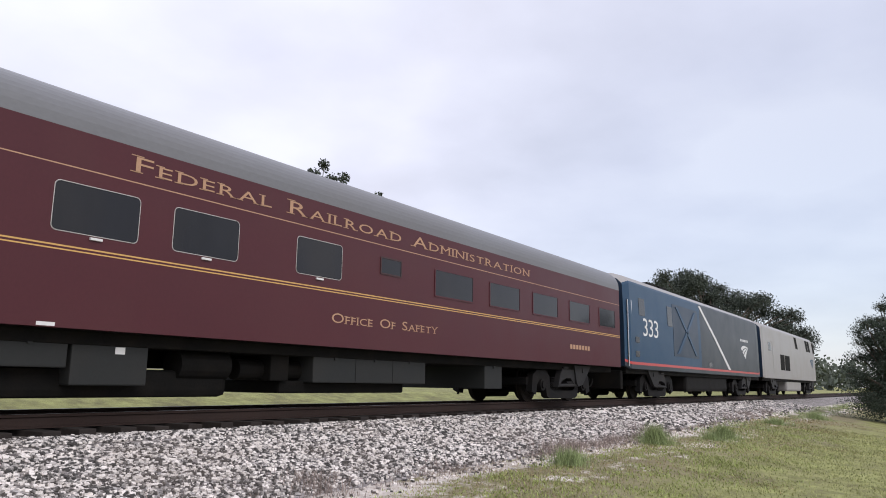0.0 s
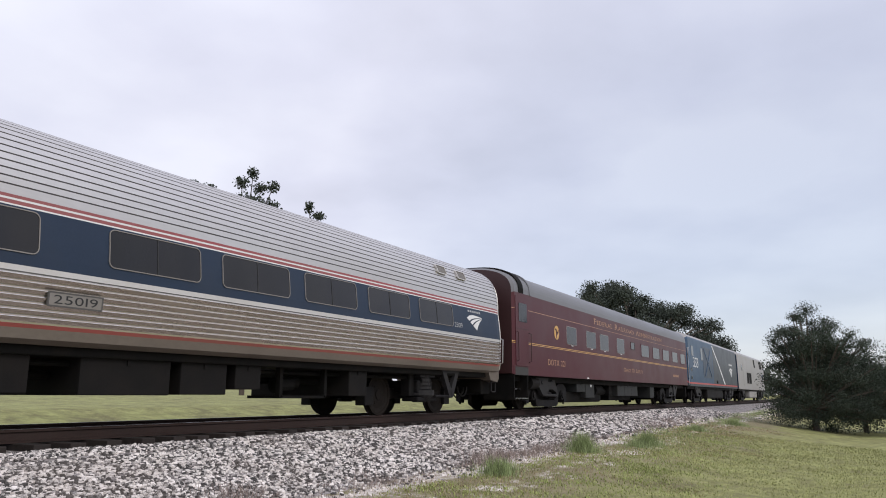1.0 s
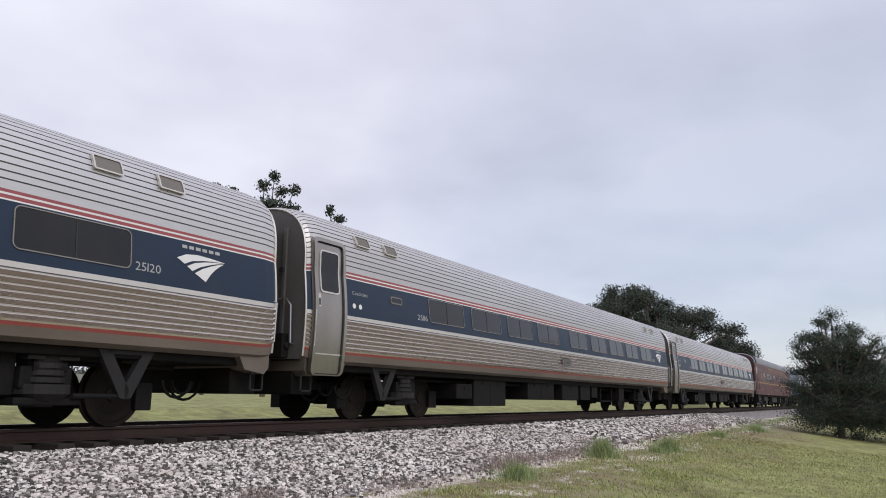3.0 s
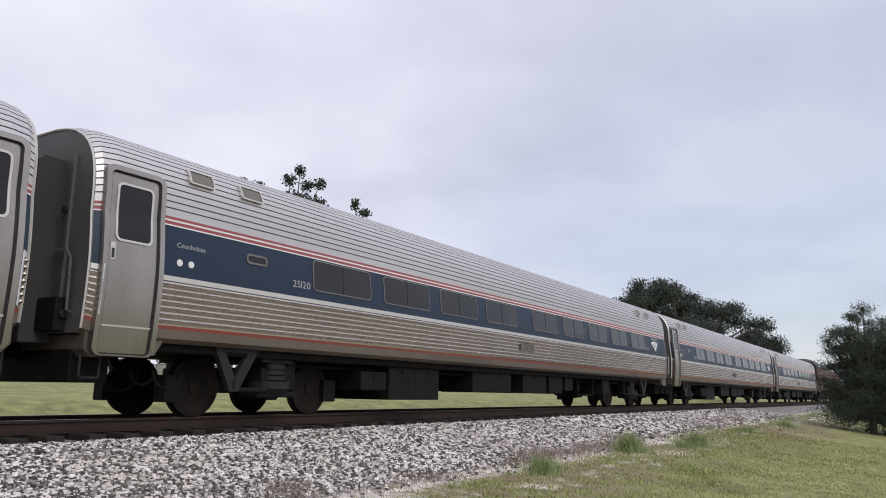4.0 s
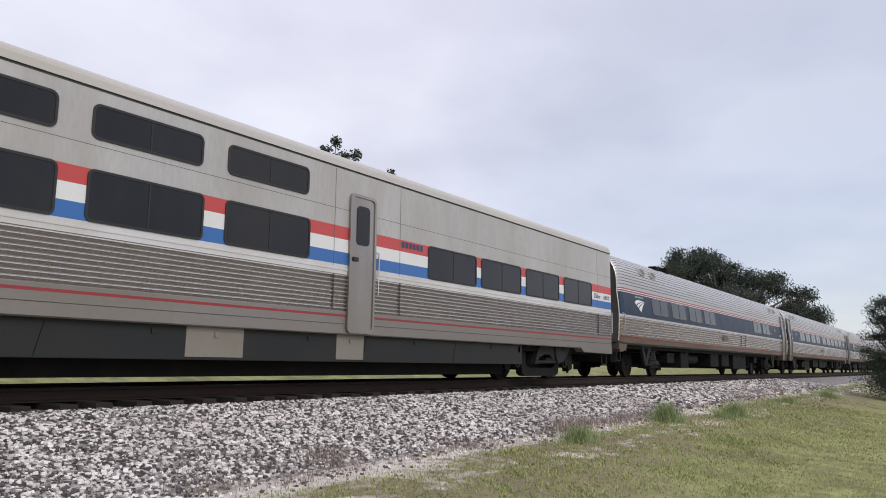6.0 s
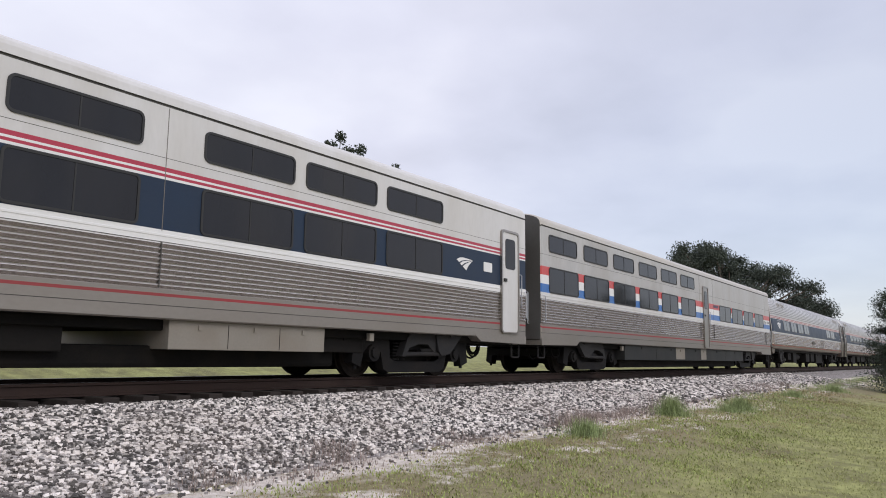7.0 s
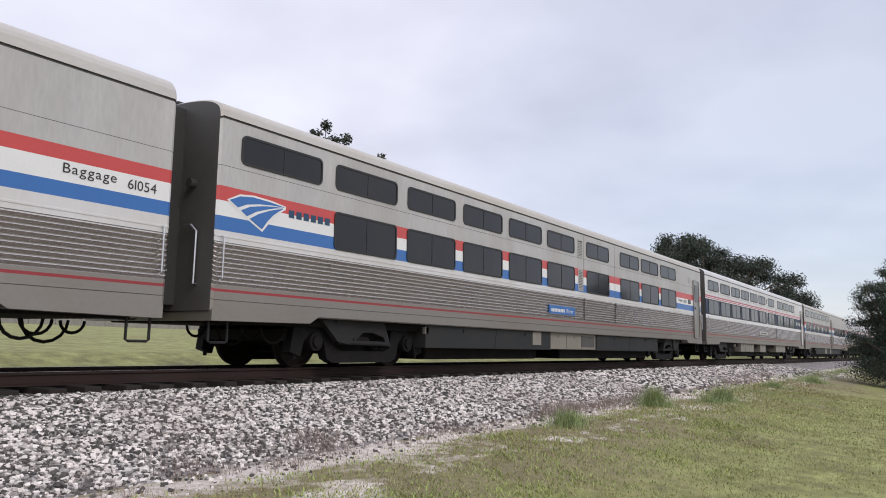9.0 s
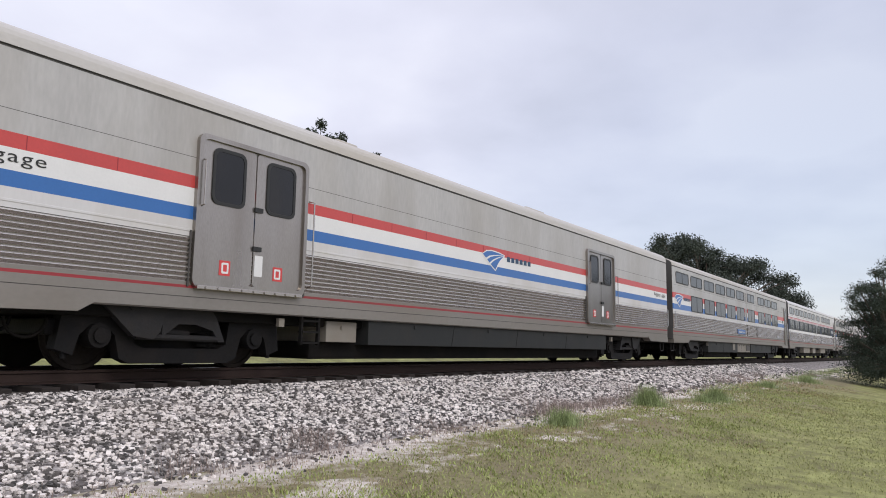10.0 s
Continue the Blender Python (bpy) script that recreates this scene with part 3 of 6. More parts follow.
def make_ties():
    bm = bmesh.new()
    box(bm, -0.115, 0.115, -1.30, 1.30, -0.37, -0.175, 0.012)
    me = bpy.data.meshes.new("tie")
    bm.to_mesh(me); bm.free()
    me.materials.append(TIE)
    rng = random.Random(3)
    bed = new("tie_row")
    bed.location = (0, TRACK_Y, 0)
    tagged(bed, "row of dark tarred timber cross ties under the rails", "railway ties", kind="structure")
    for i in range(230):
        ob = new("tie", me)
        ob.parent = bed
        ob.matrix_basis = pose(-12 + i * 0.53 + rng.uniform(-0.03, 0.03), rng.uniform(-0.05, 0.05), rng.uniform(-0.012, 0.004), 0, rng.uniform(-1, 1), rng.uniform(-1.2, 1.2))


make_ties()

# ---- carriages ----


def hull(name, half, mats, stations, zc, end_mat, smooth=False):
    """A carriage shell: half = (half width, height, material slot) from sill to crown; stations = (x, taper)."""
    ring = [(-y, z, k) for y, z, k in half]
    up = len(ring)
    far = [(y, z) for y, z, _ in half[:-1]][::-1]
    slots = [k for _, _, k in half[:-1]]
    pts = [(y, z) for y, z, _ in ring] + far
    seg = slots + slots[::-1] + [len(mats)]
    n = len(pts)
    verts, faces, index = [], [], []
    for x, s in stations:
        verts += [(x, y * s, zc + (z - zc) * s) for y, z in pts]
    for k in range(len(stations) - 1):
        for i in range(n):
            a, b = k * n + i, k * n + (i + 1) % n
            faces.append((a, b, b + n, a + n)); index.append(seg[i])
    m = (len(stations) - 1) * n
    faces.append(tuple(range(n - 1, -1, -1))); index.append(len(mats) + 1)
    faces.append(tuple(range(m, m + n))); index.append(len(mats) + 1)
    return from_lists(name, verts, faces, list(mats) + [UNDER, end_mat], index, smooth)


def flutes(z0, z1, count, width, slot, depth=0.018, groove=6):
    """Clapboard-like horizontal ribs: each strip flares outward, then a bevelled ledge falls back to a thin groove."""
    out = []
    p = (z1 - z0) / count
    for i in range(count):
        # slot 10 colours the upward ledge lighter, as a painted highlight
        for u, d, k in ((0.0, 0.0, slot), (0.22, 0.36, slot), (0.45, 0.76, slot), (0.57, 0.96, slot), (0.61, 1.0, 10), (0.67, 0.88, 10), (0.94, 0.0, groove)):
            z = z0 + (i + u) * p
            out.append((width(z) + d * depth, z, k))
    return out


WHEEL_R = 0.457
SPINNING = []


def wheelset_mesh():
    bm = bmesh.new()
    prof = [(0.0, 0.055), (0.11, 0.055), (0.12, 0.03), (0.30, 0.012), (0.385, 0.03), (0.40, 0.06), (WHEEL_R, 0.055), (WHEEL_R + 0.002, -0.03), (WHEEL_R + 0.026, -0.045), (WHEEL_R + 0.026, -0.072), (0.38, -0.07), (0.0, -0.06)]
    for side in (-1, 1):
        n = 36
        rings = []
        for r, w in prof:
            rings.append([bm.verts.new((r * math.cos(6.28318 * i / n), side * (0.755 + w), r * math.sin(6.28318 * i / n))) for i in range(n)])
        for a, b in zip(rings, rings[1:]):
            for i in range(n):
                bm.faces.new((a[i], a[(i + 1) % n], b[(i + 1) % n], b[i]))
        for k in range(3):                      # balance marks on the plate
            a = 2.094 * k
            rod(bm, (0.2 * math.cos(a), side * 0.765, 0.2 * math.sin(a)), (0.2 * math.cos(a), side * 0.785, 0.2 * math.sin(a)), 0.035, 8)
    rod(bm, (0, -0.80, 0), (0, 0.80, 0), 0.08, 12)
    bmesh.ops.remove_doubles(bm, verts=bm.verts, dist=0.0005)
    bmesh.ops.recalc_face_normals(bm, faces=bm.faces)
    me = bpy.data.meshes.new("wheelset")
    bm.to_mesh(me); bm.free()
    me.materials.append(WHEEL_IRON)
    return me


WHEELSET = wheelset_mesh()


def light_truck_mesh():
    """Inside-frame truck: wheels stand free, with a triangular anchor and an air spring at the side."""
    bm = bmesh.new()
    for s in (-1, 1):
        box(bm, -1.55, 1.55, s * 0.50, s * 0.62, 0.36, 0.60, 0.03)
        rod(bm, (0.02, s * 1.05, 0.50), (0.02, s * 1.05, 0.98), 0.27, 18)
        box(bm, -0.42, 0.46, s * 0.86, s * 1.30, 0.30, 0.40, 0.03)
        box(bm, -0.55, -0.35, s * 0.9, s * 1.15, 0.42, 0.95, 0.02)
        rod(bm, (0.30, s * 1.34, 0.42), (1.04, s * 1.36, 0.42), 0.035, 8)
        rod(bm, (-0.2, s * 1.18, 0.78), (0.25, s * 1.18, 0.78), 0.10, 12)
        box(bm, -1.95, -1.62, s * 0.62, s * 0.88, 0.22, 0.62, 0.02)
        box(bm, 1.62, 1.9, s * 0.62, s * 0.88, 0.22, 0.62, 0.02)
    box(bm, -0.35, 0.35, -1.25, 1.25, 0.50, 0.78, 0.04)
    me = bpy.data.meshes.new("truck_frame")
    bmesh.ops.recalc_face_normals(bm, faces=bm.faces)
    bm.to_mesh(me); bm.free()
    me.materials.append(TRUCK_IRON)
    return me


def heavy_truck_mesh():
    """Outside-frame cast truck with a deep dropped equaliser and boxes over the axles."""
    bm = bmesh.new()
    outline = [(-1.86, 0.28), (-1.80, 0.70), (-1.55, 0.84), (-1.05, 0.84), (-0.82, 0.68), (-0.78, 0.36), (-0.62, 0.30), (0.62, 0.30), (0.78, 0.36), (0.82, 0.68), (1.05, 0.84), (1.55, 0.84), (1.80, 0.70), (1.86, 0.28), (1.62, 0.20), (1.55, 0.46), (1.40, 0.60), (1.20, 0.60), (1.06, 0.46), (0.98, 0.16), (0.82, 0.09), (-0.82, 0.09), (-0.98, 0.16), (-1.06, 0.46), (-1.20, 0.60), (-1.40, 0.60), (-1.55, 0.46), (-1.62, 0.20)]
    for s in (-1, 1):
        slab(bm, outline, s * 1.04, s * 1.22)
        for x in (-1.30, 1.30):
            rod(bm, (x, s * 1.0, WHEEL_R), (x, s * 1.27, WHEEL_R), 0.16, 16)
            rod(bm, (x, s * 1.27, WHEEL_R), (x, s * 1.31, WHEEL_R), 0.10, 12)
        for x in (-0.55, -0.38):                # coil springs: stacked rings
            for k in range(6):
                rod(bm, (x, s * 1.14, 0.33 + k * 0.06), (x, s * 1.14, 0.36 + k * 0.06), 0.085, 10)
        # bolster end, anchor and damper
        rod(bm, (0.0, s * 1.32, 0.50), (0.9, s * 1.32, 0.56), 0.05, 10)
        rod(bm, (-1.7, s * 1.15, 0.16), (-1.7, s * 1.15, 0.62), 0.035, 8)
        rod(bm, (1.7, s * 1.15, 0.16), (1.7, s * 1.15, 0.62), 0.035, 8)
    box(bm, -0.35, 0.35, -1.2, 1.2, 0.52, 0.86, 0.04)
    box(bm, -0.78, 0.78, -0.95, 0.95, 0.24, 0.95, 0.04)
    for x in (-1.85, 1.85):
        box(bm, x - 0.08, x + 0.08, -1.1, 1.1, 0.45, 0.65, 0.02)
    me = bpy.data.meshes.new("truck_frame")
    bmesh.ops.recalc_face_normals(bm, faces=bm.faces)
    bm.to_mesh(me); bm.free()
    me.materials.append(TRUCK_IRON)
    return me


LIGHT_TRUCK, HEAVY_TRUCK = light_truck_mesh(), heavy_truck_mesh()


def fitting_mesh(name, build, side):
    bm = bmesh.new()
    build(bm)
    bmesh.ops.scale(bm, vec=(1, side, 1), verts=bm.verts)
    bmesh.ops.recalc_face_normals(bm, faces=bm.faces)
    me = bpy.data.meshes.new(name)
    bm.to_mesh(me); bm.free()
    me.materials.append(BRACKET)
    return me


def v_bracket(bm):
    """Open triangular bracket of flat plate, point down, with a drag link."""
    for outline in ([(0.55, 1.08), (0.74, 1.08), (1.10, 0.50), (1.06, 0.38), (0.96, 0.40)], [(1.48, 1.08), (1.32, 1.08), (1.02, 0.56), (1.04, 0.38), (1.14, 0.40)], [(0.70, 1.08), (1.34, 1.08), (1.29, 0.98), (0.76, 0.98)]):
        slab(bm, outline, -1.40, -1.30)
    rod(bm, (0.30, -1.34, 0.42), (1.04, -1.35, 0.42), 0.032, 8)


def spring_seat(bm):
    """Stepped air spring on an inverted cone."""
    rod(bm, (0.02, -1.08, 0.28), (0.02, -1.08, 0.44), 0.16, 18, 0.36)
    rod(bm, (0.02, -1.08, 0.44), (0.02, -1.08, 0.56), 0.36, 18)
    for k in range(3):
        rod(bm, (0.02, -1.08, 0.58 + 0.09 * k), (0.02, -1.08, 0.645 + 0.09 * k), 0.29 - 0.02 * k, 18)
    box(bm, -0.30, 0.40, -1.30, -0.86, 0.86, 0.92, 0.015)


def gusset(bm):
    """Large cast bracket that drops from the car body to the truck's drag link."""
    slab(bm, [(0.38, 1.00), (1.52, 1.00), (1.40, 0.88), (0.92, 0.46), (0.62, 0.42), (0.52, 0.52)], -1.42, -1.30)
    rod(bm, (0.95, -1.42, 0.86), (0.95, -1.45, 0.86), 0.07, 12)


def bolster_end(bm):
    """Cast end of the bolster with an arched cut below."""
    slab(bm, [(-0.62, 0.40), (-0.50, 0.40), (-0.40, 0.56), (-0.10, 0.64), (0.20, 0.64), (0.36, 0.52), (0.46, 0.46), (0.46, 0.88), (-0.34, 0.88), (-0.46, 0.74)], -1.38, -1.22)
    rod(bm, (-0.55, -1.34, 0.44), (0.85, -1.34, 0.46), 0.045, 10)
    box(bm, -0.30, 0.02, -1.40, -1.26, 0.90, 0.95, 0.01)


FITTINGS = {LIGHT_TRUCK: [fitting_mesh(n, b, side) for side in (1, -1) for n, b in (("anchor_bracket", v_bracket), ("spring_seat", spring_seat))],
            HEAVY_TRUCK: [fitting_mesh(n, b, side) for side in (1, -1) for n, b in (("anchor_bracket", gusset), ("bolster_end", bolster_end))]}


def truck(car, x, mesh, turned=False, base=1.30):
    t = new("truck", mesh)
    t.parent = car
    t.matrix_basis = pose(x, 0, 0, 0, 0, 180 if turned else 0)
    for dx in (-base, base):
        w = new("wheelset", WHEELSET)
        w.parent = t
        w.location = (dx, 0, WHEEL_R)
        SPINNING.append((w, dx, -1 if turned else 1))
    for me in FITTINGS[mesh]:
        f = new(me.name.split(".")[0], me)
        f.parent = t
    return t


def coupler(car, sign, shift=0.0):
    bm = bmesh.new()
    box(bm, sign * 12.2, sign * 12.86, -0.10, 0.10, 0.78, 0.98, 0.03)
    box(bm, sign * 12.80, sign * 12.99, -0.17, 0.17, 0.72, 1.02, 0.04)
    part("coupler", bm, UNDER, car).location.x = shift
    # hoses that droop between the trucks and the end sill
    for k, y in enumerate((-1.15, -0.95, -0.75, -0.5)):
        bm = bmesh.new()
        x0, r = (11.0, 11.28, 11.5, 12.0)[k], (0.26, 0.20, 0.30, 0.17)[k]
        pts = [(sign * (x0 + r * math.cos(a)), y, 0.66 + r * 0.95 * math.sin(a)) for a in [3.1416 + 3.1416 * i / 8 for i in range(9)]]
        part("brake_hose", tube(bm, pts, 0.022), UNDER, car).location.x = shift


def diaphragm(car, sign, x_end, mat, top, low=1.05, w=0.62, shift=0.0):
    bm = bmesh.new()
    slab(bm, [(sign * x_end, low), (sign * 12.97, low), (sign * 12.97, top - 0.06), (sign * 12.9, top), (sign * x_end, top)], -w, w)
    part("diaphragm", bm, mat, car, "dark folded gangway diaphragm").location.x = shift


def grab(car, wall, x, z0, z1, out=0.07, mat=None, name="grab_iron"):
    bm = bmesh.new()
    y0, y1 = -(wall(z0) + 0.0), -(wall(z1) + 0.0)
    tube(bm, [(x, y0, z0), (x, y0 - out, z0 + 0.03), (x, y1 - out, z1 - 0.03), (x, y1, z1)], 0.014)
    part(name, bm, mat or CHROME, car)


def boxes_under(car, items, mat, y_out=1.30, bevel=0.02, name="equipment_box", pitch=0.9, slant=0.0):
    for x0, x1, z0, z1 in items:
        bm = bmesh.new()
        box(bm, x0, x1, -y_out, y_out, z0, z1, bevel)
        ob = part(name, bm, mat, car)
        w = x1 - x0
        count = max(1, int(w / pitch))
        for k in range(count):
            xm = x0 + (k + 0.5) * w / count
            part("latch", box(bmesh.new(), xm - 0.03, xm + 0.03, -y_out - 0.02, -y_out, z1 - 0.14, z1 - 0.07), mat, ob)
            if k:
                xs = x0 + k * w / count
                part("panel_joint", slab(bmesh.new(), [(xs - slant - 0.004, z0 + 0.02), (xs - slant + 0.004, z0 + 0.02), (xs + 0.004, z1 - 0.03), (xs - 0.004, z1 - 0.03)], -y_out - 0.004, -y_out), UNDER, ob)
        part("lid_edge", box(bmesh.new(), x0 + 0.02, x1 - 0.02, -y_out - 0.008, -y_out, z1 - 0.05, z1 - 0.03), mat, ob)


def tube_wall(z):
    """Half width of the rounded steel coach."""
    if z < 1.9:
        return HALF - 0.05 * ((1.9 - z) / 0.9) ** 2
    if z < 2.7:
        return HALF - 0.075 * ((z - 1.9) / 0.8) ** 1.6
    return 1.525 * max(0.0, 1 - ((z - 2.7) / 1.31) ** 3.2) ** (1 / 3.2) if z < 4.01 else 0.0


def tube_half():
    h = [(1.46, 1.04, 0), (tube_wall(1.10), 1.10, 0), (tube_wall(1.225), 1.225, 1), (tube_wall(1.275), 1.275, 2)]
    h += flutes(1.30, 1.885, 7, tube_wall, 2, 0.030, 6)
    h += [(tube_wall(1.895), 1.895, 3), (tube_wall(1.965), 1.965, 4)]
    h += [(tube_wall(z), z, 4) for z in (2.1, 2.3, 2.5)]
    for z, slot in ((2.685, 8), (2.705, 7), (2.752, 8), (2.778, 7), (2.818, 5)):
        h.append((tube_wall(z), z, slot))
    arc = []
    for i in range(301):                          # evenly spaced along the curve
        a = radians(90 * i / 300)
        arc.append((1.525 * math.cos(a) ** (2 / 3.2) if i < 300 else 0.0, 2.7 + 1.31 * math.sin(a) ** (2 / 3.2)))
    length, marks = 0.0, []
    for p, q in zip(arc, arc[1:]):
        marks.append((length, p)); length += math.dist(p, q)

    def at(s):
        for (s0, p), (s1, q) in zip(marks, marks[1:]):
            if s1 >= s:
                u = (s - s0) / max(1e-6, s1 - s0)
                return (p[0] + (q[0] - p[0]) * u, p[1] + (q[1] - p[1]) * u)
        return (0.0, 4.01)

    start, pitch = 0.15, 0.098
    for k in range(int((length - start - 0.05) / pitch)):
        s = start + k * pitch
        # slot 9 paints the recessed strip dark, as shade within each groove
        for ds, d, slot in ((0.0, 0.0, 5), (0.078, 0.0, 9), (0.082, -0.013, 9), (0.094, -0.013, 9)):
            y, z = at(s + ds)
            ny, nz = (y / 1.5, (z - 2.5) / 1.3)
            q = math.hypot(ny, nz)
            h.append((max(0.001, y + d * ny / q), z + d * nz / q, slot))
    h.append((0.0, 4.01, 5))
    return h


TUBE_HALF = tube_half()


def coach_door(car, wall, x0, x1, z0=0.84, z1=3.24, win=(2.36, 3.06), mat=None, sign=-1):
    d = part("side_door", on_side(rounded(x0, z0, x1, z1, 0.06), wall, 0.0, 0.034, sign), mat or STEEL_DOOR, car, "stainless steel entrance door")
    part("window_trim", ring_on_side(rounded(x0 + 0.09, win[0] - 0.05, x1 - 0.09, win[1] + 0.05, 0.08), rounded(x0 + 0.12, win[0] - 0.02, x1 - 0.12, win[1] + 0.02, 0.06), wall, 0.03, 0.02, sign), BELT, d, "bright window trim")
    part("door_window", on_side(rounded(x0 + 0.11, win[0] - 0.03, x1 - 0.11, win[1] + 0.03, 0.06), wall, 0.03, 0.010, sign), GLASS, d, "dark glass door window")
    part("door_frame", ring_on_side(rounded(x0 - 0.09, z0 - 0.02, x1 + 0.09, z1 + 0.09, 0.12), rounded(x0 - 0.015, z0, x1 + 0.015, z1 + 0.015, 0.07), wall, 0.0, 0.075, sign), STEEL_DOOR, d, "smooth steel door surround")
    part("door_gasket", ring_on_side(rounded(x0 - 0.015, z0, x1 + 0.015, z1 + 0.015, 0.07), rounded(x0 + 0.012, z0 + 0.02, x1 - 0.012, z1 - 0.012, 0.05), wall, 0.02, 0.020, sign), RUBBER, d, "black door gasket")
    part("trap_edge", on_side([(x0 + 0.01, 1.19), (x1 - 0.01, 1.19), (x1 - 0.01, 1.215), (x0 + 0.01, 1.215)], wall, 0.034, 0.016, sign), BELT, d)
    h = part("door_handle", on_side(rounded(x0 + 0.03, 2.05, x0 + 0.10, 2.28, 0.015), wall, 0.034, 0.008, sign), BELT, d)
    part("handle_recess", on_side(rounded(x0 + 0.045, 2.07, x0 + 0.085, 2.20, 0.01), wall, 0.042, 0.004, sign), RUBBER, h)
    return d


def tube_coach(label, windows, door_end, number, mid_number=None, logo=True, words="", hatch=None, vents=()):
    """Rounded stainless coach with a dark blue window band."""
    car = new("passenger_coach")
    tagged(car, label, "railway coach", "carriages of the train")
    s = door_end
    back = 0.48 if s < 0 else 0.0                  # the end with the door stands out further
    st = [(-12.62 - back, 0.955), (-12.52 - back, 0.985), (-12.3 - back, 1.0), (12.3, 1.0), (12.52, 0.985), (12.62, 0.955)]
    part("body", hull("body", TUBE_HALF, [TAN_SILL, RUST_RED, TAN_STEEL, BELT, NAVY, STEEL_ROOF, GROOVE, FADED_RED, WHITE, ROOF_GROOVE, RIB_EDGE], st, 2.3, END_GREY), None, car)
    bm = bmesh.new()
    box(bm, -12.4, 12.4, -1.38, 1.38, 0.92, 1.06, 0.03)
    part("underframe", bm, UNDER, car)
    for x in windows:
        window(car, tube_wall, x, 2.115, x + 1.63, 2.66, 0.09, SILL, 0.014)
    door_x = -12.55 if s < 0 else 12.02
    for sign in (-1, 1):
        coach_door(car, tube_wall, door_x - 0.37, door_x + 0.37, sign=sign)
    # low corner steps at both ends
    for e in (-1, 1):
        sh = -back if e < 0 else 0.0
        bm = bmesh.new()
        xa, xb = sorted((e * (11.4 if e == s else 11.9), e * 12.56))
        slab(bm, [(xa, 1.06), (xa + 0.12, 0.86), (xb - 0.1, 0.80), (xb, 0.9), (xb, 1.2), (xa, 1.2)] if e > 0 else [(xb, 1.06), (xb - 0.12, 0.86), (xa + 0.1, 0.80), (xa, 0.9), (xa, 1.2), (xb, 1.2)], -1.50, 1.50)
        part("end_sill", bm, TAN_SILL, car).location.x = sh
        diaphragm(car, e, 12.55, END_DARK, 3.45, 0.98, 0.72, shift=sh)
        xa, xb = sorted((e * 12.0, e * 12.56))
        part("end_gear", box(bmesh.new(), xa, xb, -1.22, 1.22, 0.48, 0.90, 0.03), UNDER, car).location.x = sh
        for y in (-0.98, 0.98):
            xa, xb = sorted((e * 12.60, e * 12.66))
            part("end_post", box(bmesh.new(), xa, xb, y - 0.04, y + 0.04, 1.2, 3.5, 0.01), END_GREY, car).location.x = sh
        coupler(car, e, sh)
        grab(car, tube_wall, e * 12.5 + sh, 1.30, 2.0)
        bm = bmesh.new()                         # step hanging below the end sill
        tube(bm, [(e * 12.26, -1.40, 0.92), (e * 12.26, -1.40, 0.56), (e * 12.29, -1.40, 0.54), (e * 12.50, -1.40, 0.54), (e * 12.53, -1.40, 0.56), (e * 12.53, -1.40, 0.92)], 0.018)
        part("stirrup_step", bm, BRACKET, car).location.x = sh
        bm = bmesh.new()
        rod(bm, (e * 12.60, -0.95, 2.72), (e * 12.70, -0.95, 2.72), 0.05, 12)
        part("marker_lamp", bm, BRACKET, car).location.x = sh
        rim = [(-tube_wall(z) * 0.957, 2.3 + (z - 2.3) * 0.957) for z in [1.1 + 0.1 * i for i in range(29)] + [3.93, 3.97, 4.0]]
        rim += [(-y, z) for y, z in rim[::-1]]
        part("end_trim", tube(bmesh.new(), [(e * 12.622, y, z) for y, z in rim], 0.02, 5), BELT, car, "bright metal edge of the car end").location.x = sh
        pts = [(e * 12.6, -1.27, 1.35), (e * 12.7, -1.27, 1.38), (e * 12.7, -1.24, 2.05), (e * 12.7, -1.12, 2.18), (e * 12.7, -0.85, 2.18), (e * 12.6, -0.82, 2.18)]
        part("end_handrail", tube(bmesh.new(), pts, 0.018), CHROME, car).location.x = sh
        xa, xb = sorted((e * 12.60, e * 12.78))
        jb = part("jumper_box", box(bmesh.new(), xa, xb, -1.15, -0.68, 1.12, 1.55, 0.02), UNDER_BOX, car)
        jb.location.x = sh
        part("jumper_socket", rod(bmesh.new(), (e * 12.69, -1.15, 1.34), (e * 12.69, -1.20, 1.34), 0.055, 12), BRACKET, jb)
    for e in (-1, 1):                            # roof hatches near the ends
        for dx in (10.4, 11.4) if e == s == -1 else (9.3, 10.36):
            x = e * dx
            h = part("roof_hatch", on_side(rounded(x - 0.20, 3.41, x + 0.20, 3.60, 0.02), tube_wall, 0.004, 0.03), STEEL_DULL, car, "square roof hatch with a pale rim")
            part("hatch_rim", ring_on_side(rounded(x - 0.23, 3.39, x + 0.23, 3.62, 0.03), rounded(x - 0.205, 3.41, x + 0.205, 3.60, 0.02), tube_wall, 0.004, 0.045), BELT, h)
    if s < 0:
        lettering(number, windows[-1] + 1.70, windows[-1] + 2.12, 2.12, 0.12, tube_wall, FADED_WHITE, car, "car_number")
    if s < 0:
        lettering(number, windows[0] - 0.50, windows[0] - 0.08, 2.12, 0.12, tube_wall, FADED_WHITE, car, "car_number")
    else:
        lettering(number, windows[-1] + 1.66, windows[-1] + 2.08, 2.12, 0.12, tube_wall, FADED_WHITE, car, "car_number")
    if logo:
        swoosh(car, tube_wall, -s * 10.93, 2.33, 0.92, WHITE)
        bars(car, tube_wall, -s * 10.93 - 0.36, -s * 10.93 + 0.40, 2.575, 0.05, FADED_WHITE, 6, "operator_name_bars")
    if words:
        xx = s * 11.35 - back
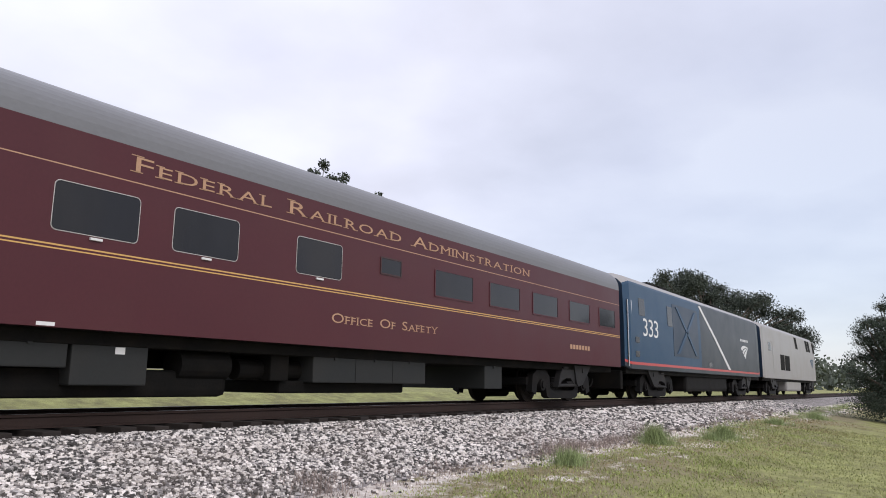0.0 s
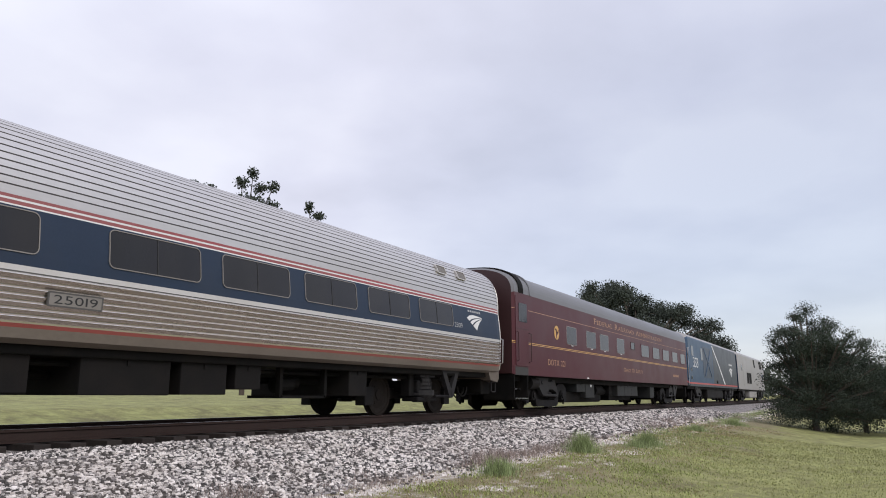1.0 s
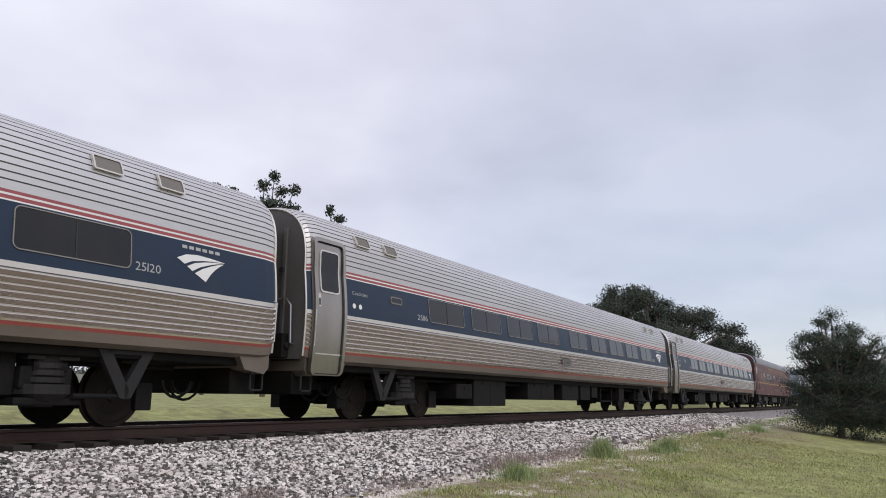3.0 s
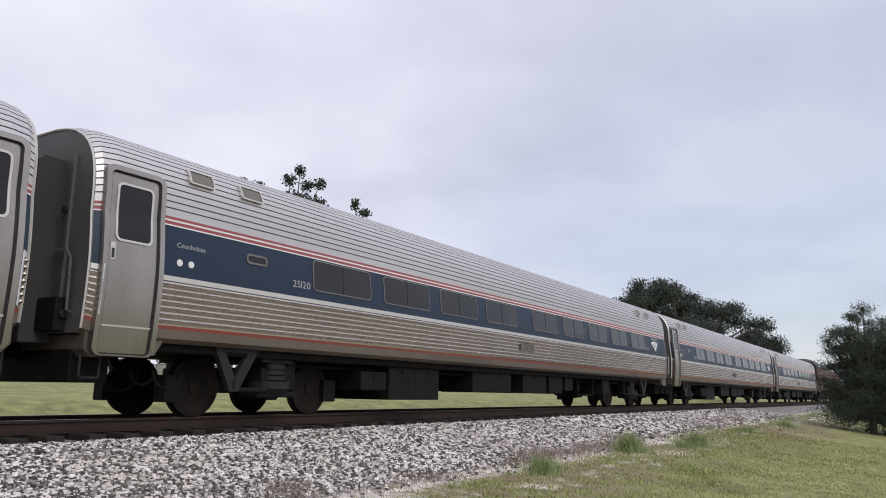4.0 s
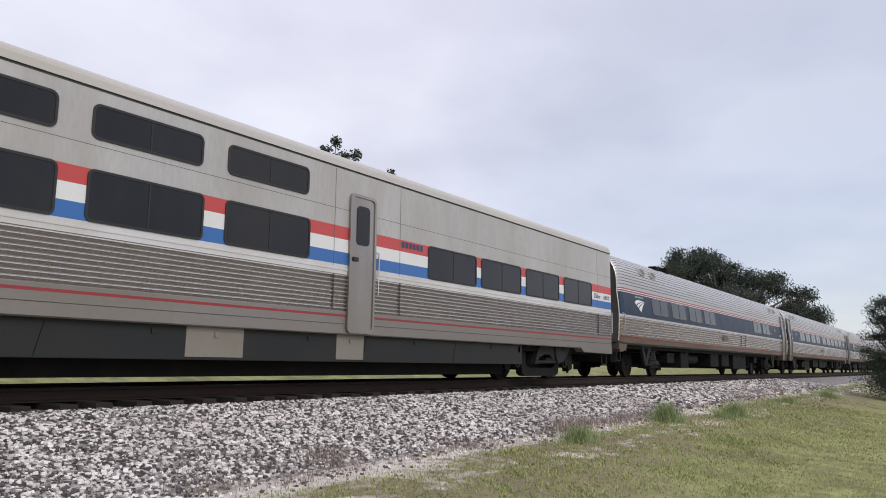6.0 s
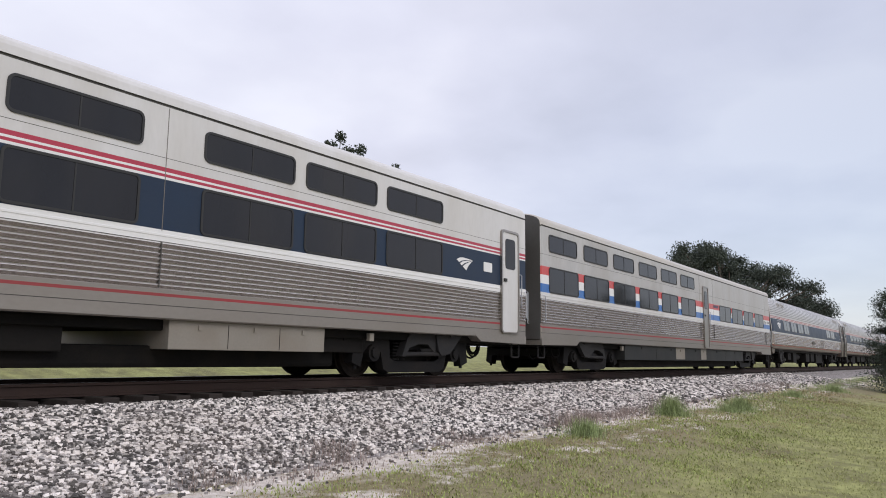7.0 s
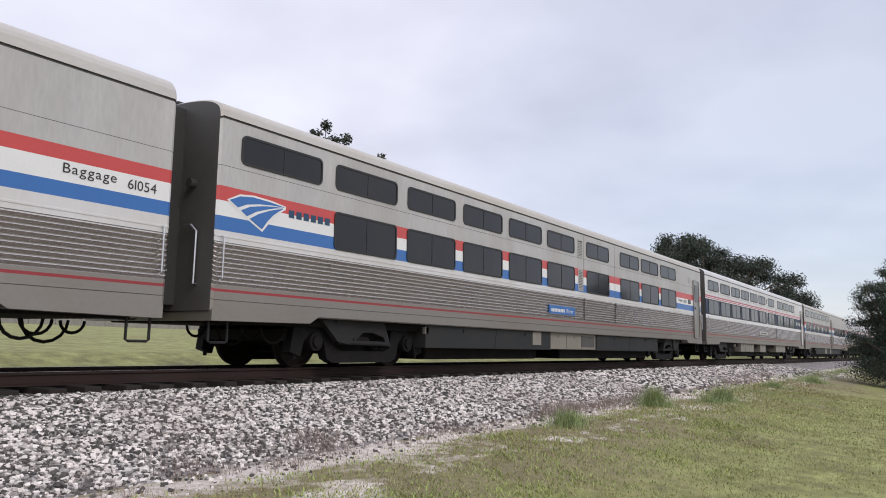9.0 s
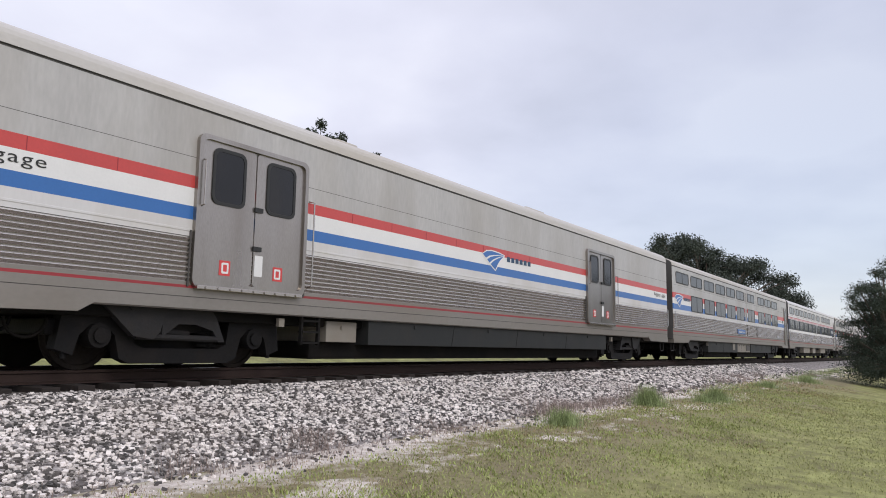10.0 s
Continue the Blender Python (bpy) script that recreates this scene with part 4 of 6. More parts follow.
        lettering(words, min(xx, xx + (0.5 if len(words) > 5 else 0.2) * -s), max(xx, xx + (0.5 if len(words) > 5 else 0.2) * -s), 2.39, 0.07, tube_wall, FADED_WHITE, car, "class_lettering")
    for k in range(2):
        xx = s * 11.30 - s * 0.20 * k - back
        part("access_disc", on_side([(xx + 0.05 * math.cos(a), 2.17 + 0.05 * math.sin(a)) for a in [i * 0.5236 for i in range(12)]], tube_wall, 0.0, 0.006), WHITE, car)
    sx = -10.3 if s < 0 else 9.9
    part("destination_sign", ring_on_side(rounded(sx - 0.22, 2.36, sx + 0.22, 2.52, 0.06), rounded(sx - 0.19, 2.39, sx + 0.19, 2.49, 0.04), tube_wall, 0, 0.012), STEEL_DULL, car)
    part("sign_glass", on_side(rounded(sx - 0.20, 2.38, sx + 0.20, 2.50, 0.04), tube_wall, 0, 0.006), GLASS, car)
    if mid_number:
        x0 = -1.0
        part("number_plate", on_side(rounded(x0, 1.53, x0 + 0.74, 1.68, 0.01), tube_wall, 0.012, 0.024), SILL, car, "steel plate with the car number")
        lettering(mid_number, x0 + 0.06, x0 + 0.68, 1.55, 0.11, tube_wall, RUBBER, car, "plate_number", 0.039, 1.2)
        part("plate_rim", ring_on_side(rounded(x0 - 0.02, 1.51, x0 + 0.76, 1.70, 0.01), rounded(x0, 1.53, x0 + 0.74, 1.68, 0.01), tube_wall, 0.012, 0.028), GROOVE, car)
    if hatch:
        part("side_hatch", ring_on_side(rounded(hatch - 0.42, 1.33, hatch + 0.42, 1.86, 0.01), rounded(hatch - 0.40, 1.35, hatch + 0.40, 1.84, 0.01), tube_wall, 0.012, 0.020), GROOVE, car)
    for x, w, hgt in vents:
        bm = bmesh.new()
        box(bm, x - w / 2, x + w / 2, -1.12, -0.82, 3.72, 3.98 + hgt, 0.03)
        part("roof_vent", bm, UNDER, car)
    truck(car, 8.9, LIGHT_TRUCK, False)
    truck(car, -9.4 if s < 0 else -8.9, LIGHT_TRUCK, True)
    coach_boxes = [(-7.2, -6.4, 0.44, 0.80), (-6.3, -4.45, 0.26, 0.93), (-2.95, -0.95, 0.45, 0.96), (-0.25, 1.25, 0.43, 0.98), (1.45, 2.4, 0.44, 0.98), (2.6, 3.2, 0.53, 0.98), (5.77, 6.4, 0.42, 0.99)]
    if hatch:
        coach_boxes = [(-7.5, -6.7, 0.5, 0.87), (-5.95, -4.97, 0.32, 0.95), (-1.9, -0.67, 0.39, 0.95), (-0.13, 1.04, 0.41, 0.96), (1.8, 4.2, 0.30, 0.95), (6.0, 6.5, 0.6, 0.98)]
        bm = bmesh.new()
        rod(bm, (-4.85, -1.0, 0.68), (-3.36, -1.0, 0.68), 0.20, 18)
        part("air_reservoir", bm, UNDER_BOX, car)
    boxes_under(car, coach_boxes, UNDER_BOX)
    bm = bmesh.new()                             # compressor rack and pipes
    for x in (3.85, 5.14):
        box(bm, x - 0.04, x + 0.04, -1.2, -1.1, 0.40, 0.95)
    box(bm, 3.85, 5.14, -1.2, -0.4, 0.38, 0.43)
    rod(bm, (4.0, -0.9, 0.62), (4.4, -0.9, 0.62), 0.15, 14)
    rod(bm, (4.25, -0.8, 0.66), (4.7, -0.8, 0.66), 0.12, 14)
    part("compressor_rack", bm, UNDER, car)
    part("pipe", rod(bmesh.new(), (-11, -1.05, 0.84), (11, -1.05, 0.84), 0.035, 8), UNDER, car)
    part("pipe", rod(bmesh.new(), (-7.5, -0.6, 0.70), (7.5, -0.6, 0.70), 0.06, 8), UNDER, car)
    return car


def slab_wall(z):
    """Half width of the tall flat-sided cars: upright, with a slight inward lean above the belt and tucked eaves."""
    return HALF - 0.02 * max(0.0, (z - 2.0) / 1.7)


def tall_half(stripes, upper_slot, crown=0.535):
    """Sill, pin stripe, flutes, then the painted bands given as (height, slot), upper panel, eave gutter and roof."""
    h = [(1.57, 0.84, 0), (HALF, 0.86, 0), (HALF, 1.015, 8), (HALF - 0.006, 1.018, 8), (HALF - 0.006, 1.022, 8), (HALF, 1.025, 0), (HALF, 1.14, 1), (HALF, 1.18, 0), (HALF, 1.235, 2)]
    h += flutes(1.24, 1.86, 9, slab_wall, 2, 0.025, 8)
    h += [(slab_wall(1.865), 1.865, 7), (slab_wall(1.93), 1.93, 7), (slab_wall(1.935) + 0.008, 1.935, 7), (slab_wall(1.96) + 0.008, 1.96, 7), (slab_wall(1.965), 1.965, 7)]
    for z, slot in stripes:
        h.append((slab_wall(z), z, slot))
    h += [(slab_wall(2.99), 2.99, 8), (slab_wall(2.998), 2.998, upper_slot)]
    h += [(slab_wall(3.70), 3.70, 8), (slab_wall(3.70) - 0.012, 3.705, 8), (slab_wall(3.73) - 0.012, 3.73, 8), (slab_wall(3.735) + 0.01, 3.735, 9)]
    for i in range(1, 13):
        a = radians(90 * i / 12)
        n = 3.0
        h.append((1.58 * math.cos(a) ** (2 / n) if i < 12 else 0.0, 3.75 + crown * math.sin(a) ** (2 / n), 9))
    return h


def tall_car(name, label, category, stripes, upper_slot, mats):
    car = new(name)
    tagged(car, label, category, "carriages of the train")
    half = tall_half(stripes, upper_slot, 0.37 if stripes is STRIPES_IV else 0.42 if stripes is STRIPES_BAG else 0.345)
    st = [(-12.62, 0.985), (-12.58, 1.0), (12.58, 1.0), (12.62, 0.985)]
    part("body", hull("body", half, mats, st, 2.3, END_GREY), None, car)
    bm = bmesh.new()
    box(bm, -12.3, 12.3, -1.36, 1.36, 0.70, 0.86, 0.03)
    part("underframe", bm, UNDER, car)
    for e in (-1, 1):
        bm = bmesh.new()
        a, b, c = e * 10.35, e * 10.62, e * 12.60
        slab(bm, [(a, 0.90), (b, 0.745), (c, 0.72), (c, 0.90)], -1.605, 1.605)
        part("end_skirt", bm, SILL, car)
        diaphragm(car, e, 12.55, END_DARK, 3.95, 0.95, 0.75)
        coupler(car, e)
        grab(car, slab_wall, e * 12.50, 1.30, 1.95, 0.06)
        bm = bmesh.new()
        tube(bm, [(e * 12.18, -1.45, 0.75), (e * 12.18, -1.45, 0.43), (e * 12.22, -1.45, 0.41), (e * 12.48, -1.45, 0.41), (e * 12.52, -1.45, 0.43), (e * 12.52, -1.45, 0.75)], 0.02)
        part("stirrup_step", bm, BRACKET, car)
        bm = bmesh.new()                         # long handrail on the end wall
        x = e * 12.68
        pts = [(x, -1.25, 1.25), (x, -1.25, 2.02), (x, -1.12, 2.12), (x, -0.95, 2.12)]
        tube(bm, [(e * 12.6, -1.25, 1.25)] + pts, 0.018)
        part("end_handrail", bm, CHROME, car)
        bm = bmesh.new()
        rod(bm, (e * 12.60, -1.05, 2.75), (e * 12.72, -1.05, 2.75), 0.075, 12)
        part("marker_lamp", bm, END_DARK, car)
        box_bm = bmesh.new()
        box(box_bm, min(e * 12.0, e * 12.6), max(e * 12.0, e * 12.6), -0.5, 0.5, 4.02, 4.14, 0.02)
        part("roof_end_hood", box_bm, END_DARK, car)
    truck(car, 8.8, HEAVY_TRUCK, False)
    truck(car, -8.8, HEAVY_TRUCK, True)
    for e in (-1, 1):
        bm = bmesh.new()
        box(bm, e * 7.15 - 0.06, e * 7.15 + 0.06, -1.5, -1.42, 0.66, 0.80, 0.01)
        part("sensor_box", bm, BEIGE_BOX, car)
    return car


def tall_door(car, x0, x1, mat, z0=0.98, z1=3.27):
    for sign in (-1, 1):
        d = part("side_door", on_side(rounded(x0, z0, x1, z1, 0.08), slab_wall, 0.0, 0.03, sign), mat, car, "steel vestibule door")
        part("door_frame", ring_on_side(rounded(x0 - 0.05, z0 - 0.03, x1 + 0.05, z1 + 0.05, 0.10), rounded(x0, z0, x1, z1, 0.08), slab_wall, 0.0, 0.05, sign), STEEL_DOOR, d)
        part("door_window", on_side(rounded(x0 + 0.13, 2.42, x1 - 0.13, 3.12, 0.08), slab_wall, 0.03, 0.01, sign), GLASS, d)
        part("door_handle", on_side([(x0 + 0.05, 2.12), (x0 + 0.17, 2.12), (x0 + 0.17, 2.19), (x0 + 0.05, 2.19)], slab_wall, 0.03, 0.03, sign), RUBBER, d)
    grab(car, slab_wall, x1 + 0.11, 1.55, 2.35)


def louvre(car, x0, x1, z0, z1):
    v = part("louvre", ring_on_side(rounded(x0, z0, x1, z1, 0.02), rounded(x0 + 0.035, z0 + 0.035, x1 - 0.035, z1 - 0.035, 0.01), slab_wall, 0, 0.014), GREY_PANEL, car, "slatted air intake")
    part("recess", on_side(rounded(x0 + 0.03, z0 + 0.03, x1 - 0.03, z1 - 0.03, 0.01), slab_wall, 0, 0.004), GROOVE, v)
    k = int((z1 - z0 - 0.08) / 0.045)
    for i in range(k):
        z = z0 + 0.05 + i * 0.045
        part("slat", on_side([(x0 + 0.035, z), (x1 - 0.035, z), (x1 - 0.035, z + 0.024), (x0 + 0.035, z + 0.024)], slab_wall, 0.004, 0.012), GREY_PANEL, v)


def panel_seams(car, xs, z0=0.87, z1=3.69):
    for x in xs:
        part("panel_seam", on_side([(x - 0.005, 2.0), (x + 0.005, 2.0), (x + 0.005, z1), (x - 0.005, z1)], slab_wall, 0, 0.003), STEEL_DULL, car)
        part("panel_seam", box(bmesh.new(), x - 0.006, x + 0.006, -HALF - 0.0275, -HALF + 0.02, 1.25, 1.86), GROOVE, car)


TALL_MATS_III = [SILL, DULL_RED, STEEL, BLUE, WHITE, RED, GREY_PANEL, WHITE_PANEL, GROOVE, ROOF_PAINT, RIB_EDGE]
STRIPES_III = [(2.03, 3), (2.245, 4), (2.47, 5), (2.69, 6)]
STRIPES_BAG = [(2.10, 3), (2.29, 4), (2.55, 5), (2.73, 6)]
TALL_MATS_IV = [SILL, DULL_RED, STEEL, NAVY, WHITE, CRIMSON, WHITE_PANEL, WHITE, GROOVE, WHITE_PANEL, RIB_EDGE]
STRIPES_IV = [(2.02, 3), (2.70, 4), (2.735, 5), (2.775, 4), (2.805, 5), (2.865, 6)]


def sleeper(label, phase, name, starts, first_low):
    mats, stripes = (TALL_MATS_III, STRIPES_III) if phase == 3 else (TALL_MATS_IV, STRIPES_IV)
    car = tall_car("sleeping_car", label, "sleeping car", stripes, 6, mats)
    for k, (x, w) in enumerate(starts):
        window(car, slab_wall, x, 3.075, x + w, 3.535, 0.10, RUBBER, 0.035, True, 0.016)
        if k or first_low:
            window(car, slab_wall, x, 2.03, x + w, 2.695, 0.09, RUBBER, 0.035, True, 0.016)
    tall_door(car, 11.46, 12.16, STEEL_DOOR if phase == 3 else WHITE_PANEL)
    if phase == 3:
        part("access_panel", ring_on_side(rounded(10.82, 3.16, 11.10, 3.36, 0.03), rounded(10.832, 3.172, 11.088, 3.348, 0.02), slab_wall, 0, 0.008), STEEL_DULL, car)
    if phase == 3:
        louvre(car, 0.0, 0.36, 3.02, 3.53)
        louvre(car, 0.03, 0.37, 2.06, 2.68)
    else:
        for z0, z1, inner in ((3.12, 3.48, GROOVE), (2.05, 2.69, NAVY)):
            w = part("narrow_panel", ring_on_side(rounded(0.04, z0, 0.34, z1, 0.02), rounded(0.075, z0 + 0.035, 0.305, z1 - 0.035, 0.01), slab_wall, 0, 0.014), WHITE, car, "narrow white-framed panel")
            part("panel_fill", on_side(rounded(0.07, z0 + 0.03, 0.31, z1 - 0.03, 0.01), slab_wall, 0, 0.005), inner, w)
    panel_seams(car, [0.44, 2.85] if phase == 3 else [2.72])
    return car


def maroon_wall(z):
    return HALF


def maroon_half():
    h = [(1.56, 1.03, 0), (HALF, 1.035, 0)]
    for z, slot in ((1.955, 1), (1.972, 0), (1.998, 1), (2.018, 0), (2.985, 2), (3.0, 0), (3.46, 0), (3.465, 3), (3.475, 3)):
        h.append((HALF, z, slot))
    for i in range(0, 17):
        a = radians(90 * i / 16)
        h.append((1.60 * math.cos(a) ** (2 / 2.6) if i < 16 else 0.0, 3.48 + 0.77 * math.sin(a) ** (2 / 2.6), 3))
    return h


def maroon_car():
    car = new("inspection_car")
    tagged(car, "maroon heavyweight-style inspection car with gold lettering and grey roof", "railway car", "carriages of the train")
    st = [(-12.62, 0.97), (-12.5, 1.0), (12.5, 1.0), (12.62, 0.97)]
    part("body", hull("body", maroon_half(), [MAROON, GOLD, PINK_GOLD, GREY_ROOF], st, 2.3, MAROON_DARK), None, car)
    bm = bmesh.new()
    box(bm, -12.0, 12.3, -1.35, 1.35, 0.86, 1.04, 0.03)
    part("underframe", bm, UNDER, car)
    for x0, x1 in ((-8.02, -6.98), (-5.88, -4.72), (-4.20, -3.05), (-1.85, -0.74)):
        window(car, maroon_wall, x0, 2.18, x1, 2.80, 0.07, BELT, 0.014, False, 0.006)
        bm = bmesh.new()
        box(bm, (x0 + x1) / 2 - 0.08, (x0 + x1) / 2 + 0.08, -HALF - 0.03, -HALF, 2.13, 2.16)
        part("drip_block", bm, WHITE, car)
    window(car, maroon_wall, 0.32, 2.44, 0.98, 2.78, 0.03, MAROON_DARK, 0.03, False)
    for x0, x1 in ((2.10, 3.62), (4.32, 5.80), (6.47, 7.95), (8.68, 10.1), (10.8, 12.1)):
        window(car, maroon_wall, x0, 2.20, x1, 2.79, 0.05, MAROON, 0.03, False)
    # rear vestibule: door, trap, stair well
    d = part("vestibule_door", on_side(rounded(-12.46, 1.30, -11.50, 3.36, 0.02), maroon_wall, 0.0, 0.018), MAROON, car)
    part("door_window", on_side(rounded(-12.24, 2.60, -11.62, 3.16, 0.03), maroon_wall, 0.018, 0.008), GLASS, d)
    part("door_seam", on_side([(-12.46, 2.38), (-11.50, 2.38), (-11.50, 2.40), (-12.46, 2.40)], maroon_wall, 0.018, 0.006), MAROON_DARK, d)
    for x in (-12.40, -11.44):
        grab(car, maroon_wall, x, 1.42, 2.30, 0.08, MAROON_DARK)
    stair = bmesh.new()
    box(stair, -12.56, -12.50, -1.58, -0.6, 0.32, 1.30)
    box(stair, -11.56, -11.50, -1.58, -0.6, 0.32, 1.30)
    box(stair, -12.5, -11.56, -0.66, -0.6, 0.5, 1.2)
    s = part("steps", stair, UNDER, car, "boarding steps with pale tread edges")
    for k in range(3):
        bm = bmesh.new()
        box(bm, -12.5, -11.56, -1.60 + 0.26 * k, -1.30 + 0.26 * k, 0.34 + 0.28 * k, 0.375 + 0.28 * k)
        part("tread", bm, CHROME, s)
    well = bmesh.new()
    box(well, -12.5, -11.52, -1.603, -1.0, 1.032, 1.27)
    part("stair_well", well, END_DARK, car)
    # roof ends and fittings
    for x, w in ((-12.2, 0.35), (-11.35, 0.12)):
        bm = bmesh.new()
        pts = [(1.62 * math.cos(radians(a)) ** (2 / 2.6), 3.47 + 0.86 * math.sin(radians(a)) ** (2 / 2.6)) for a in range(0, 90, 6)] + [(0.0, 4.33)]
        pts = [(-y, z) for y, z in pts] + [(y, z) for y, z in pts[-2::-1]]
        f = [bm.verts.new((x, y, z)) for y, z in pts]
        g = [bm.verts.new((x + w, y, z)) for y, z in pts]
        bm.faces.new(f); bm.faces.new(g[::-1])
        for i in range(len(f)):
            bm.faces.new((f[i], g[i], g[(i + 1) % len(f)], f[(i + 1) % len(f)]))
        part("roof_rib", bm, UNDER if w > 0.2 else GREY_ROOF, car)
    for x in (-10.9, 4.2, 9.2):
        bm = bmesh.new()
        box(bm, x - 0.2, x + 0.2, -1.30 if x < 0 else -0.5, -0.9 if x < 0 else 0.1, 3.78 if x < 0 else 4.15, 4.02 if x < 0 else 4.36, 0.03)
        part("roof_vent", bm, UNDER, car)
    bm = bmesh.new()
    box(bm, -0.4, 0.5, -0.5, 0.3, 4.20, 4.32, 0.03)
    for k in range(4):
        rod(bm, (-0.3 + 0.22 * k, -0.3, 4.3), (-0.3 + 0.22 * k, -0.3, 4.42), 0.02, 6)
    part("roof_aerial", bm, UNDER, car)
    bm = bmesh.new()
    for x in (11.2, 11.8):
        rod(bm, (x, -0.9, 4.0), (x + 0.4, -0.9, 4.02), 0.14, 12)
    part("roof_horn_box", bm, GREY_ROOF, car)
    # gold roundel with three curled arms cut out of it
    r = part("roundel", on_side([(-9.0 + 0.23 * math.cos(i * 0.2618), 2.50 + 0.23 * math.sin(i * 0.2618)) for i in range(24)], maroon_wall, 0, 0.006), GOLD, car, "round gold emblem")
    bm = bmesh.new()
    for k in range(3):
        a0 = radians(90 + 120 * k)
        pts = []
        for i in range(7):
            u = i / 6
            pts.append((-9.0 + 0.20 * u * math.cos(a0 + 1.1 * u), 2.50 + 0.20 * u * math.sin(a0 + 1.1 * u), 0.045 * (1 - u) + 0.02))
        for (xa, za, w), (xb, zb, w2) in zip(pts, pts[1:]):
            nx, nz = -(zb - za), xb - xa
            q = math.hypot(nx, nz)
            nx, nz = nx / q, nz / q
            bm.faces.new([bm.verts.new((x, -HALF - 0.009, z)) for x, z in ((xa - nx * w, za - nz * w), (xb - nx * w2, zb - nz * w2), (xb + nx * w2, zb + nz * w2), (xa + nx * w, za + nz * w))])
    part("emblem_arms", bm, MAROON, r)
    lettering("FEDERAL RAILROAD ADMINISTRATION", -4.92, 6.35, 3.13, 0.23, maroon_wall, PINK_GOLD, car, "large_lettering", caps=True, spaced=1.35)
    lettering("OFFICE OF SAFETY", -0.95, 2.25, 1.44, 0.17, maroon_wall, PINK_GOLD, car, "lower_lettering", caps=True, spaced=1.15)
    lettering("DOTX 221", -9.85, -8.25, 1.40, 0.19, maroon_wall, PINK_GOLD, car, "reporting_mark", spaced=1.2)
    bars(car, maroon_wall, 8.7, 10.1, 1.44, 0.12, PINK_GOLD, 7)
    diaphragm(car, -1, 12.55, MAROON_DARK, 3.6)
    diaphragm(car, 1, 12.55, MAROON_DARK, 3.6)
    coupler(car, 1); coupler(car, -1)
    truck(car, 9.0, HEAVY_TRUCK, False); truck(car, -9.0, HEAVY_TRUCK, True)
    boxes_under(car, [(-6.3, -5.35, 0.57, 0.98), (-5.3, -4.23, 0.36, 1.0), (-1.05, 2.23, 0.43, 0.96), (4.6, 5.4, 0.34, 0.95)], SKIRT, 1.32)
    part("sill_notice", on_side(rounded(-5.92, 1.045, -5.70, 1.09, 0.005), maroon_wall, 0.0, 0.004), WHITE, car)
    part("box_notice", on_side(rounded(-4.72, 0.76, -4.58, 0.85, 0.005), lambda z: 1.322, 0.0, 0.004), WHITE, car)
    part("keel_tank", box(bmesh.new(), -7.0, -2.68, -1.1, 1.1, 0.20, 0.58, 0.10), UNDER, car)
    part("keel_tank", box(bmesh.new(), -1.6, 1.78, -1.1, 1.1, 0.25, 0.46, 0.04), UNDER, car)
    bm = bmesh.new()
    rod(bm, (-3.6, -1.0, 0.66), (-2.7, -1.0, 0.66), 0.22, 16)
    rod(bm, (-2.4, -0.9, 0.62), (-0.6, -0.9, 0.62), 0.16, 16)
    box(bm, -1.9, -1.5, -1.2, -0.8, 0.45, 0.9, 0.02)
    box(bm, -3.7, 0.0, -0.4, 0.4, 0.62, 0.9, 0.05)
    part("steam_and_air_gear", bm, UNDER, car)
    bm = bmesh.new()
    rod(bm, (-10.9, -1.3, 0.82), (-10.3, -1.3, 0.82), 0.19, 16)
    part("generator", bm, UNDER_BOX, car)
    return car


def loco_wall(z):
    return 1.53 - 0.04 * max(0, (z - 2.6) / 1.4)


def loco_half(slots):
    sill, stripe, side, roof = slots
    h = [(1.45, 1.0, sill), (1.53, 1.02, sill), (1.53, 1.16, stripe), (1.53, 1.25, side)]
    h += [(loco_wall(z), z, side) for z in (2.0, 2.8, 3.5, 3.88)]
    h += [(1.47, 3.95, roof), (1.30, 4.12, roof), (0.9, 4.25, roof), (0.0, 4.28, roof)]
    return h


